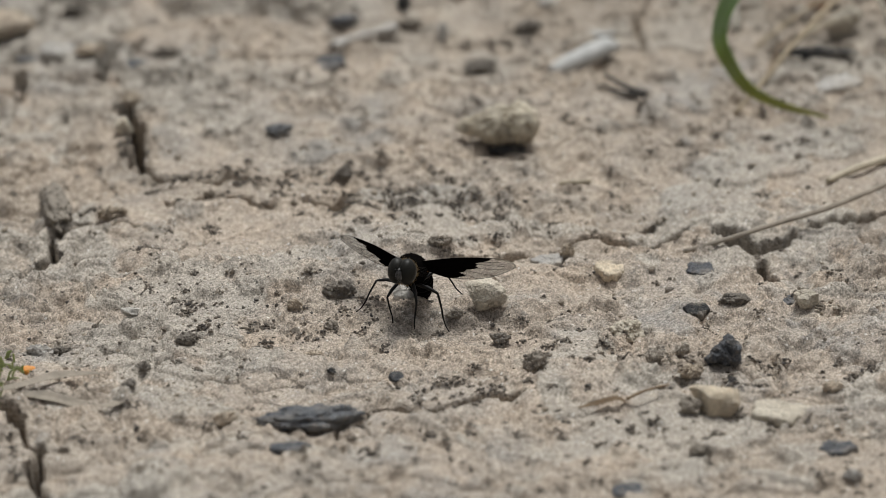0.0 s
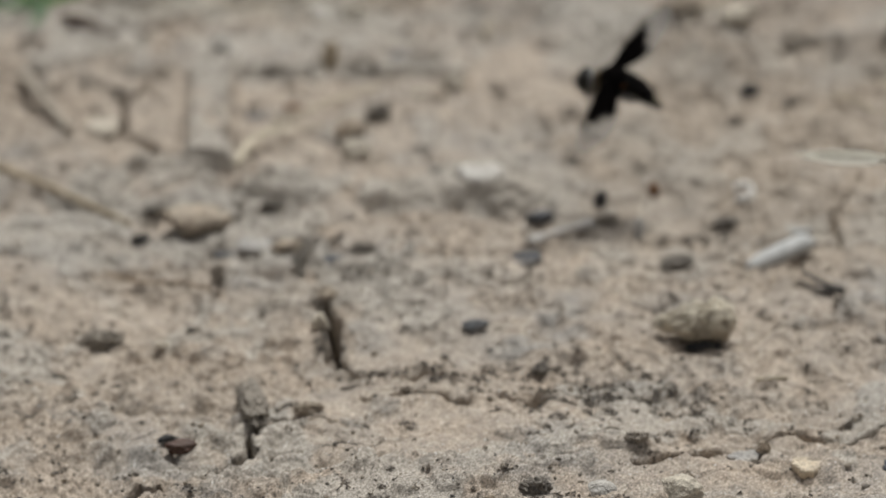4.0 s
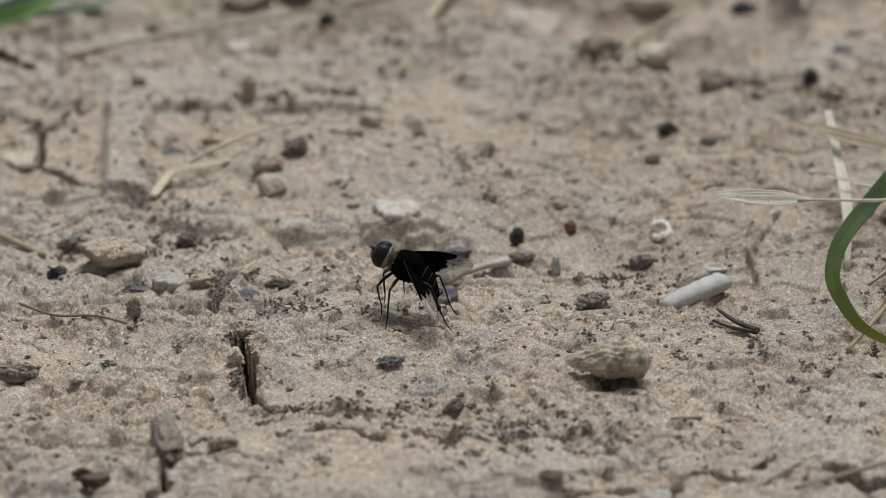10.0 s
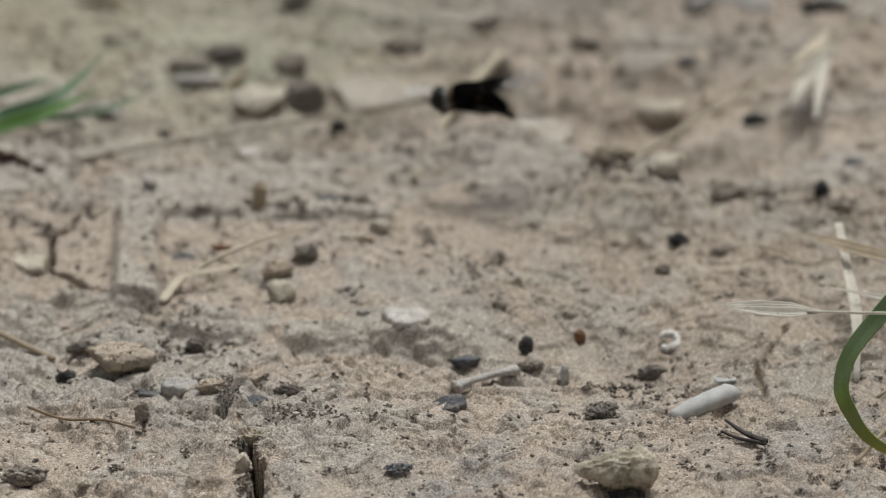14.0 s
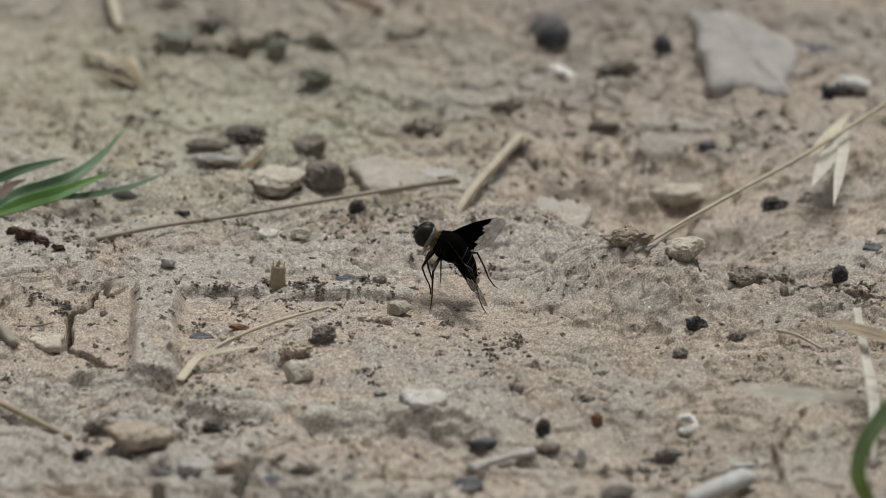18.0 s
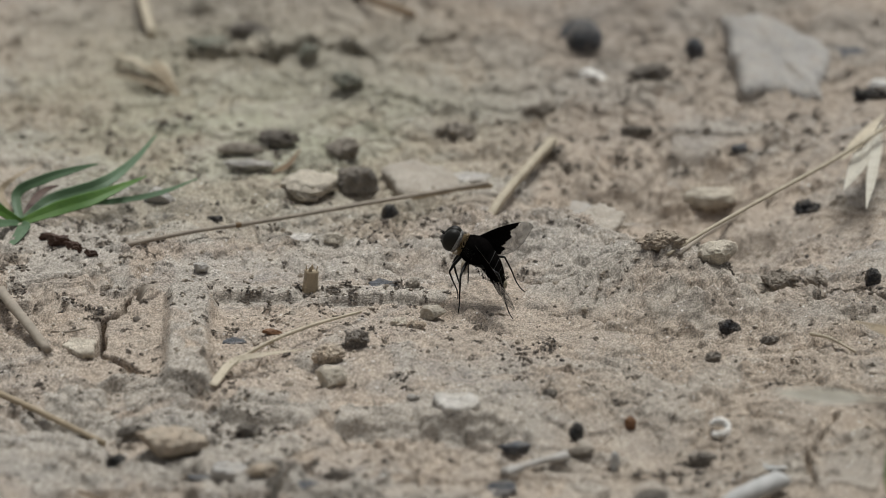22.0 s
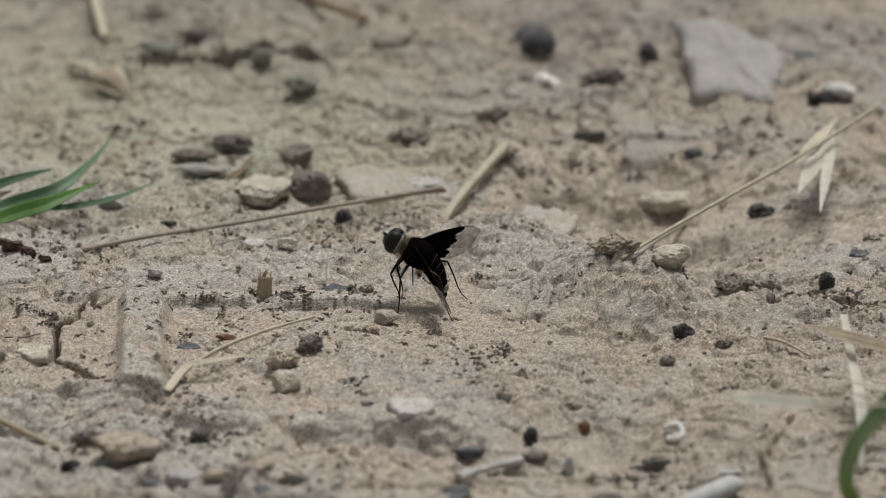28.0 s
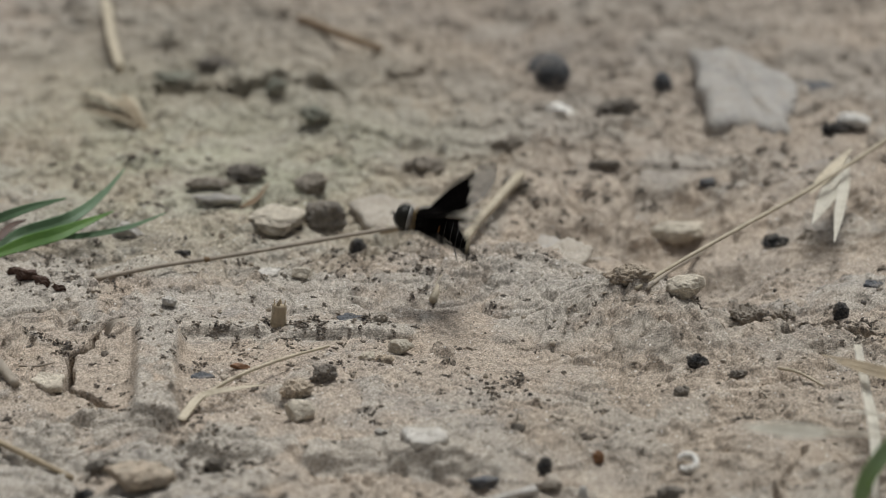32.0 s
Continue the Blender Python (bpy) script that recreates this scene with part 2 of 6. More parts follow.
def yellowing_leaf():
    """A blade that is blue-green on high and olive where its end comes down to the earth."""
    m = Mat("grass_yellowing", 0.5, 0.4)
    split = m.n.new("ShaderNodeSeparateXYZ")
    m.l.new(m.co, split.inputs[0])
    high = m.n.new("ShaderNodeMapRange")
    high.inputs["From Min"].default_value, high.inputs["From Max"].default_value = 0.0, 0.030
    m.l.new(split.outputs["Z"], high.inputs["Value"])
    c = m.ramp(high.outputs[0], (0.0, (0.40, 0.38, 0.08)), (0.12, (0.30, 0.34, 0.07)), (0.3, (0.21, 0.32, 0.09)), (0.6, (0.23, 0.34, 0.18)))
    c = m.mix(m.ramp(m.noise(0.3, 4, 0.6), (0.4, 0.0), (0.7, 0.5)), c, (0.28, 0.36, 0.22))
    c = m.mix(m.ramp(m.noise(3.0, 2, 0.6), (0.6, 0.0), (0.7, 0.6)), c, (0.36, 0.40, 0.28))
    m.colour(c)
    m.bump(m.noise(2.0, 3, 0.6), 0.1, 0.6)
    return m.thin(c, 0.35)


YELLOWING = yellowing_leaf()
GREEN_GREY = leaf_material("grass_blue_green", (0.14, 0.235, 0.125), (0.11, 0.19, 0.095))
RUST = plain_material("rust_brown", (0.20, 0.105, 0.055), 0.75)
ORANGE = plain_material("orange_seed", (0.62, 0.25, 0.04), 0.5, 0.4, 0.15)
POD = plain_material("dark_brown_pod", (0.07, 0.035, 0.022), 0.6)
FLY_BLACK = plain_material("fly_black", (0.0042, 0.0038, 0.0036), 0.7, 0.0, 0.3)
FLY_GLOSS = plain_material("fly_leg_black", (0.006, 0.0056, 0.0054), 0.45, 0.2, 0.25)
FLY_EYE = plain_material("fly_eye", (0.013, 0.0125, 0.010), 0.42, 0.18, 0.15, 6.0)
FLY_FACE = plain_material("fly_face", (0.13, 0.128, 0.125), 0.6, 0.4, 0.5, 5.0)
FLY_RIM = plain_material("fly_eye_rim", (0.19, 0.185, 0.175), 0.6, 0.3, 0.75, 5.0)
FLY_TAIL = plain_material("fly_tail_scales", (0.22, 0.19, 0.13), 0.6, 0.2, 0.8, 2.2)
FLY_ORANGE = plain_material("orange_scales", (0.20, 0.085, 0.025), 0.6, 0.2, 0.8, 5.0)
FLY_GOLD = plain_material("golden_hair", (0.24, 0.17, 0.085), 0.5, 0.3, 0.3)
FLY_BAND = plain_material("pale_band", (0.016, 0.014, 0.012), 0.6, 0.3, 0.3)
WING_DARK = plain_material("wing_dark", (0.003, 0.0026, 0.0025), 0.9, 0.0, 0.3)
WING_CLEAR = wing_membrane()


# ---- building helpers ----
def mesh_of(name, verts, faces, smooth=True):
    me = bpy.data.meshes.new(name)
    me.from_pydata(verts, [], faces)
    me.polygons.foreach_set("use_smooth", [smooth] * len(me.polygons))
    me.update()
    return me


def part(name, mesh, material, parent=None, label="", m=None):
    """One mesh object, under a thing or a part when a parent is given."""
    ob = new(name, mesh)
    if not mesh.materials:
        mesh.materials.append(material)
    if parent is not None:
        ob.parent = parent
    if m is not None:
        ob.matrix_basis = m
    if label:
        tagged(ob, label)
    return ob


def holder(name, m, label, category, group=""):
    ob = new(name)
    ob.empty_display_size = 0.002
    ob.matrix_basis = m
    return tagged(ob, label, category, group)


TABLES = {}


def value_noise(x, y, size, seed):
    """Smooth lattice noise in -1..1 with cells of the given size."""
    if seed not in TABLES:
        TABLES[seed] = np.random.RandomState(seed).uniform(-1, 1, (256, 256))
    table = TABLES[seed]
    u, v = x / size, y / size
    iu, iv = np.floor(u), np.floor(v)
    fu, fv = u - iu, v - iv
    iu, iv = iu.astype(np.int64), iv.astype(np.int64)
    fu, fv = fu * fu * (3 - 2 * fu), fv * fv * (3 - 2 * fv)
    a, b = table[iu % 256, iv % 256], table[(iu + 1) % 256, iv % 256]
    c, d = table[iu % 256, (iv + 1) % 256], table[(iu + 1) % 256, (iv + 1) % 256]
    return (a * (1 - fu) + b * fu) * (1 - fv) + (c * (1 - fu) + d * fu) * fv


def fractal(x, y, size, octaves, seed, gain=0.5):
    total, amp = 0.0, 1.0
    for k in range(octaves):
        total = total + amp * value_noise(x + 17.3 * k, y - 9.1 * k, size / 2 ** k, seed + k)
        amp *= gain
    return total


def soft_step(t):
    t = np.clip(t, 0, 1)
    return t * t * (3 - 2 * t)


# ---- the ground: one sheet, finely modelled where the fly lives, running out to the horizon ----
X0, X1, Y0, Y1, STEP = -64.0, 70.0, -126.0, 190.0, 0.23


def axis(a, b):
    inner = np.arange(a, b + STEP / 2, STEP)
    out, d = [], STEP
    reach = 0.0
    while reach < 250000:
        d *= 1.3
        reach += d
        out.append(reach)
    out = np.array(out)
    return np.concatenate(((a - out)[::-1], inner, inner[-1] + out)), len(out), len(inner)


GX, PADX, NX = axis(X0, X1)
GY, PADY, NY = axis(Y0, Y1)
gx, gy = np.meshgrid(GX, GY, indexing="ij")
fade = np.clip(1 - np.hypot(gx, gy - 30) / 2500, 0, 1)
wx = gx + 0.9 * fractal(gx, gy, 5, 3, 40)
wy = gy + 1.6 * fractal(gx, gy, 6, 3, 50)
height = 1.7 * fractal(gx, gy, 46, 3, 1, 0.45)
height += 0.7 * fractal(wx, wy, 11, 3, 8, 0.5)
rough_zone = soft_step(0.55 + 0.9 * fractal(gx, gy, 24, 3, 30))
height += 0.24 * fractal(wx, wy, 3.4, 3, 20, 0.5) * (0.2 + rough_zone)
height += 0.10 * np.abs(fractal(gx, gy, 1.5, 2, 60, 0.6)) * (0.1 + rough_zone)


def blurred(a, mm):
    """A running mean over squares of that width."""
    k = int(mm / STEP / 2)
    for turn in (0, 1):
        a = a.T if turn else a
        c = np.cumsum(np.pad(a, ((k + 1, k), (0, 0)), "edge"), 0)
        a = (c[2 * k + 1:] - c[:-2 * k - 1]) / (2 * k + 1)
        a = a.T if turn else a
    return a


cluster = soft_step((fractal(gx, gy, 10, 3, 130) - 0.22) / 0.25)
detail = cluster * (0.6 * np.abs(fractal(gx, gy, 1.7, 2, 131, 0.6)) + 0.3 * np.abs(value_noise(gx, gy, 0.75, 133)))
lumps = soft_step((fractal(gx, gy, 19, 3, 140) - 0.1) / 0.35)
detail += lumps * 0.7 * np.abs(fractal(wx, wy, 6.0, 2, 141, 0.5))
scab = fractal(wx, wy, 7.5, 3, 150, 0.6)
detail += 0.55 * soft_step((scab - 0.25) / 0.06)
detail += 0.55 * np.abs(fractal(wx, wy, 8.0, 3, 155, 0.5)) * (0.4 + rough_zone)


def plates(size, seed):
    """Cells of a cracked crust: a value for each cell, and the distance to its border in millimetres."""
    rng = np.random.RandomState(seed)
    jx, jy, own = rng.rand(64, 64), rng.rand(64, 64), rng.uniform(-1, 1, (64, 64))
    u, v = wx / size, wy / size
    iu, iv = np.floor(u).astype(np.int64), np.floor(v).astype(np.int64)
    first, second, value = np.full(u.shape, 9.0), np.full(u.shape, 9.0), np.zeros(u.shape)
    for du in (-1, 0, 1):
        for dv in (-1, 0, 1):
            a, b = (iu + du) % 64, (iv + dv) % 64
            d = np.hypot(iu + du + jx[a, b] - u, iv + dv + jy[a, b] - v)
            nearer = d < first
            second = np.where(nearer, first, np.minimum(second, d))
            value = np.where(nearer, own[a, b], value)
            first = np.where(nearer, d, first)
    return value, (second - first) * size * 0.5


broken = soft_step((fractal(gx, gy, 30, 3, 165) + 0.05) / 0.25)
step, rim = plates(6.5, 166)
detail += broken * (0.3 * step - 0.55 * soft_step(1 - rim / 0.45))
height += detail - blurred(detail, 9)
flake = fractal(wx, wy, 15, 4, 90, 0.55)
height += 0.45 * soft_step((flake - 0.12) / 0.07) + 0.35 * soft_step((flake + 0.45) / 0.06)
pits = fractal(wx, wy, 5.5, 3, 96, 0.6)
height -= 0.5 * soft_step((pits - 0.62) / 0.25)
# the trodden print is smoother than the crust round it
trodden = soft_step((52 - np.hypot((gx + 16) * 1.5, (gy - 52) * 2.0)) / 14)
height -= 0.6 * trodden * (height - blurred(height, 14))
height *= fade


def knobs(count, seed, least, most):
    """Small lumps of earth grown together with the ground."""
    rnd = random.Random(seed)
    for _ in range(count):
        x, y = rnd.uniform(X0 + 5, X1 - 5), rnd.uniform(Y0 + 5, Y1 - 5)
        r = least * (1 - rnd.random() * (1 - (least / most) ** 1.6)) ** (-1 / 1.6)
        i0, i1 = np.searchsorted(GX, (x - 2 * r, x + 2 * r))
        j0, j1 = np.searchsorted(GY, (y - 2 * r, y + 2 * r))
        near = (slice(i0, i1), slice(j0, j1))
        a, stretch = rnd.uniform(0, 3.14), rnd.uniform(0.55, 1.0)
        c, s = math.cos(a), math.sin(a)
        u, v = wx[near] - x, wy[near] - y
        d = np.hypot(u * c + v * s, (v * c - u * s) / stretch) / r
        height[near] += rnd.uniform(0.28, 0.65) * r * soft_step((1.15 - d) / 0.55) * (1 + 0.35 * value_noise(gx[near], gy[near], 0.5, 77))


knobs(700, 31, 0.5, 2.0)


carved = np.zeros(gx.shape)
# where a pale grey crust lies over the sandy loam
crust = 0.15 + 0.5 * soft_step((flake - 0.05) / 0.2) + 0.25 * soft_step((scab - 0.2) / 0.15) - 0.5 * cluster - 0.3 * trodden


def blocky(x, y, size, seed):
    """Noise that stays constant within small blocks, for broken walls."""
    value_noise(x, y, size, seed)
    table = TABLES[seed]
    shift = 0.35 * value_noise(x, y, size * 0.8, seed + 1)
    return table[np.floor(x / size + shift).astype(np.int64) % 256, np.floor(y / size - shift).astype(np.int64) % 256]


crack_x = gx + 0.35 * fractal(gx, gy, 4, 2, 41, 0.35) + 0.25 * blocky(gx, gy, 3.1, 160)
crack_y = gy + 0.9 * fractal(gx, gy, 6, 2, 51, 0.35) + 0.3 * blocky(gx, gy, 3.3, 170)


bx, by = gx + 0.3 * (wx - gx), gy + 0.35 * (wy - gy)


def bar(cx, cy, lx, ly, turn, rise, soft):
    """A raised (or, with a minus, sunken) rounded rectangle, such as a sole or a tyre leaves."""
    global height, crust
    c, s = math.cos(radians(turn)), math.sin(radians(turn))
    u, v = (bx - cx) * c + (by - cy) * s, -(bx - cx) * s + (by - cy) * c
    d = np.maximum(np.abs(u) - lx / 2, np.abs(v) - ly / 2)
    height = height + rise * soft_step(0.5 - d / soft)
    if rise > 0:
        crust = crust + soft_step(0.5 - d / soft)


def ledge(x0, y0, x1, y1, drop, run, soft=1.3):
    """A step facing the viewer along a line: a sudden drop on the near side that rises again over the run."""
    global height, crust
    dx, dy = x1 - x0, y1 - y0
    n = math.hypot(dx, dy)
    u, v = ((bx - x0) * dx + (by - y0) * dy) / n, ((bx - x0) * dy - (by - y0) * dx) / n
    ends = soft_step((u + 1.5) / 3) * soft_step((n + 1.5 - u) / 3)
    height = height - drop * ends * soft_step(v / soft + 0.5) * (1 - soft_step((v - 0.15 * run) / run))
    crust = crust + 0.7 * ends * soft_step((v + 5) / 4) * soft_step((1.0 - v) / 1.0)


def mound(cx, cy, rx, ry, turn, rise):
    global height, crust
    c, s = math.cos(radians(turn)), math.sin(radians(turn))
    u, v = ((wx - cx) * c + (wy - cy) * s) / rx, (-(wx - cx) * s + (wy - cy) * c) / ry
    height = height + rise * np.exp(-(u * u + v * v))
    crust = crust + 0.25 * rise * np.exp(-(u * u + v * v))


def crack(width, depth, *points):
    """A crack along a few bends, in millimetres, with ragged walls and slightly raised lips."""
    global height
    reach = 4 + 4 * width
    i0, i1 = np.searchsorted(GX, (min(p[0] for p in points) - reach, max(p[0] for p in points) + reach))
    j0, j1 = np.searchsorted(GY, (min(p[1] for p in points) - reach, max(p[1] for p in points) + reach))
    near = (slice(i0, i1), slice(j0, j1))
    best = np.full(gx[near].shape, 1e9)
    for (ax, ay), (bx, by) in zip(points, points[1:]):
        dx, dy = bx - ax, by - ay
        t = np.clip(((crack_x[near] - ax) * dx + (crack_y[near] - ay) * dy) / (dx * dx + dy * dy), 0, 1)
        best = np.minimum(best, np.hypot(crack_x[near] - ax - t * dx, crack_y[near] - ay - t * dy))
    ragged = width * np.maximum(0.25, 0.75 + 0.6 * value_noise(gx[near], gy[near], 4.2, 71) + 0.2 * value_noise(gx[near], gy[near], 1.6, 72))
    # the wall breaks off in small blocks above the dark gap
    block = 0.5 + 0.5 * blocky(gx[near], gy[near], 1.2, 180)
    gap = soft_step(1 - (best - 0.36 * ragged) / (0.28 + 0.05 * ragged))
    shelf = soft_step(1 - (best - (0.3 + 0.45 * block) * ragged) / 0.3)
    cut = depth * np.minimum(1, 0.35 + ragged / width) * (2.1 * gap + (0.1 + 1.3 * block) * shelf)
    carved[near] = np.maximum(carved[near], cut)
    height[near] += -cut + 0.15 * width * np.exp(-((best - 1.6 * width) / (1.2 * width)) ** 2)


# sole print: sunken floor, a cross rib, and the raised bands nearer by
ledge(-31.0, 64.2, -20.9, 65.6, 0.9, 14, 0.4)
ledge(-18.2, 65.2, -4.0, 65.0, 0.9, 16, 0.4)
bar(-33.6, 49.6, 5.0, 27, 0, 2.0, 1.6)
bar(-25.8, 66.6, 10, 3.4, 6, 0.3, 1.6)
bar(-10.5, 67.1, 14, 3.6, -1, 0.3, 1.6)
ledge(-36.2, 37.6, -30.9, 36.4, 1.6, 6, 0.5)
ledge(-43.9, 41.0, -37.0, 37.0, 1.2, 5, 0.6)
# lumpy bands nearer by
bar(-36.9, 33.3, 7.0, 6.0, 8, 0.6, 0.8)
bar(-24.9, 33.2, 6.0, 5.0, -6, 0.5, 0.8)
bar(-19.1, 30.7, 5.0, 5.0, 12, 0.6, 0.8)
bar(-11.9, 28.9, 8.0, 5.0, -4, 0.5, 0.8)
bar(-3.8, 27.2, 6.0, 6.0, 5, 0.6, 0.8)
bar(-46.4, 35.4, 7.0, 6.0, 4, 0.5, 0.8)
bar(3.7, 24.6, 7.0, 5.0, -8, 0.5, 0.8)
ledge(-29.7, 28.7, -21.6, 29.2, 1.6, 6, 0.7)
ledge(-50.1, 28.9, -42.2, 26.8, 0.9, 5, 0.7)
ledge(-15.7, 26.5, 3.7, 23.9, 1.2, 8, 0.6)
ledge(-15.5, 26.0, 2.6, 22.4, 0.8, 7, 0.8)
ledge(-30.4, 25.3, -21.4, 27.4, 1.0, 6)
ledge(-51.9, 28.4, -36.9, 23.1, 0.8, 8)
ledge(-21.0, 46.0, -15.7, 40.0, 0.7, 4)
# the crumbled rim round the print and the hollow behind it
ledge(18.3, 99.7, 9.8, 102.3, 3.4, 20)
ledge(26.7, 96.7, 17.3, 100.3, 3.8, 22)
ledge(30.8, 65.9, 26.4, 96.7, 2.8, 16)
mound(9.0, 87.1, 14, 9, -20, 2.8)
mound(21.6, 69.6, 13, 10, -35, 4.2)
mound(14.9, 59.7, 10, 14, 0, -2.4)
mound(30.2, 102.3, 20, 16, 0, -3.8)
mound(-7.8, 85.7, 12, 9, 0, 1.6)
mound(24.5, 18.0, 16, 20, 0, -1.6)
mound(-11.1, -8.8, 14, 26, 0, 0.8)
mound(-13.3, -57.8, 22, 14, 0, 0.9)
mound(-12.0, -9.7, 9, 8, 0, 0.9)
# the long crack and its branches
crack(1.6, 7.0, (-19.5, -7.8), (-20.2, -10.6), (-20.1, -12.0))
crack(1.2, 7.0, (-20.1, -12.0), (-19.0, -14.5), (-18.9, -18.9), (-18.8, -23.6))
crack(0.6, 1.2, (-18.8, -23.6), (-17.7, -27.8), (-16.1, -30.8))
crack(1.1, 5.0, (-23.5, 1.5), (-22.6, 3.5))
crack(0.8, 5.0, (-22.6, 3.5), (-21.8, 7.6), (-20.8, 11.0), (-18.6, 12.6))
crack(0.4, 0.6, (-20.0, -7.0), (-22.0, -2.0), (-23.4, 1.0))
crack(0.45, 0.6, (-16.1, -30.8), (-10.0, -33.0), (-5.0, -31.7), (0.0, -29.4))
crack(0.6, 2.2, (-15.0, -36.7), (-11.5, -35.6), (-8.5, -36.3), (-4.2, -37.0))
crack(0.5, 1.4, (0.1, -37.6), (2.5, -38.0), (5.5, -38.9))
crack(0.45, 1.6, (-28.4, -51.9), (-28.1, -46.5))
crack(0.35, 0.5, (-25.5, -41.5), (-21.4, -43.6), (-15.2, -43.1))
crack(1.1, 3.0, (-28.1, -50.8), (-32.4, -57.2), (-39.8, -57.3), (-43.1, -63.0), (-39.2, -80.6))
crack(0.7, 1.8, (-43.1, -63.0), (-47.1, -61.7), (-54.5, -60.0))
crack(1.2, 3.0, (-35.4, -90.5), (-31.7, -94.7), (-30.2, -103.3), (-26.3, -104.6))
crack(1.3, 4.0, (-28.6, -102.9), (-29.4, -107.7), (-27.9, -117.7))
crack(1.5, 2.0, (45.2, -47.5), (48.6, -51.2), (51.6, -50.2))
crack(0.6, 0.8, (51.6, -50.2), (54.5, -46.6), (57.6, -43.0), (66.6, -40.0))
crack(0.9, 1.2, (48.9, -54.2), (49.4, -57.7), (50.2, -60.0))
crack(0.8, 0.9, (31.2, -47.7), (36.0, -49.3), (40.9, -46.2))
crack(0.45, 0.3, (48.9, -81.9), (49.5, -84.7), (50.0, -90.4))
crack(0.9, 2.0, (2.2, -102.5), (5.8, -91.8), (8.9, -93.3), (13.0, -97.1), (17.3, -92.5), (21.5, -91.2))
crack(0.5, 2.4, (-38.0, 66.7), (-40.6, 64.2), (-41.8, 59.1), (-43.7, 57.5), (-44.1, 51.8), (-43.8, 47.7), (-39.1, 42.9))
crack(1.8, 3.0, (-36.2, 150.3), (-27.1, 148.9), (-20.1, 150.3), (-10.4, 149.7), (-5.1, 154.0), (-2.4, 160.7))
crack(1.0, 2.5, (40.2, 63.9), (42.3, 70.9), (45.4, 70.1), (48.1, 65.4), (52.8, 66.3))
crack(0.45, 0.5, (38.3, 9.1), (38.0, 15.5), (39.3, 21.2), (41.5, 27.8))
crack(0.8, 1.8, (13.6, -56.6), (33.9, -45.6), (37.6, -44.8))

inner = height[PADX:PADX + NX, PADY:PADY + NY]


def ground_z(x, y):
    """The ground's height in millimetres."""
    u, v = (min(max(x, X0), X1 - 1) - X0) / STEP, (min(max(y, Y0), Y1 - 1) - Y0) / STEP
    i, j = int(u), int(v)
    fu, fv = u - i, v - j
    return float((inner[i, j] * (1 - fu) + inner[i + 1, j] * fu) * (1 - fv) + (inner[i, j + 1] * (1 - fu) + inner[i + 1, j + 1] * fu) * fv)


def build_ground():
    nx, ny = gx.shape
    me = bpy.data.meshes.new("ground")
    me.vertices.add(nx * ny)
    # the cracks slope away under their far lips
    under = np.clip(carved - 0.5, 0, 7)
    me.vertices.foreach_set("co", (np.stack((gx + 0.07 * under, gy + 0.33 * under, height), -1).reshape(-1) * MM).astype(np.float32))
    i, j = np.meshgrid(np.arange(nx - 1), np.arange(ny - 1), indexing="ij")
    a = (i * ny + j).reshape(-1)
    quads = np.stack((a, a + ny, a + ny + 1, a + 1), -1)
    me.loops.add(quads.size)
    me.loops.foreach_set("vertex_index", quads.reshape(-1).astype(np.int32))
    me.polygons.add(len(quads))
    me.polygons.foreach_set("loop_start", np.arange(0, quads.size, 4, dtype=np.int32))
    me.polygons.foreach_set("use_smooth", np.ones(len(quads), dtype=bool))
    me.update(calc_edges=True)
    me.attributes.new("crust", "FLOAT", "POINT").data.foreach_set("value", np.clip(crust, 0, 1).reshape(-1).astype(np.float32))
    tagged(part("ground", me, SOIL), "cracked dry sandy loam with grey crust and old sole prints", "ground", "", "structure")


build_ground()


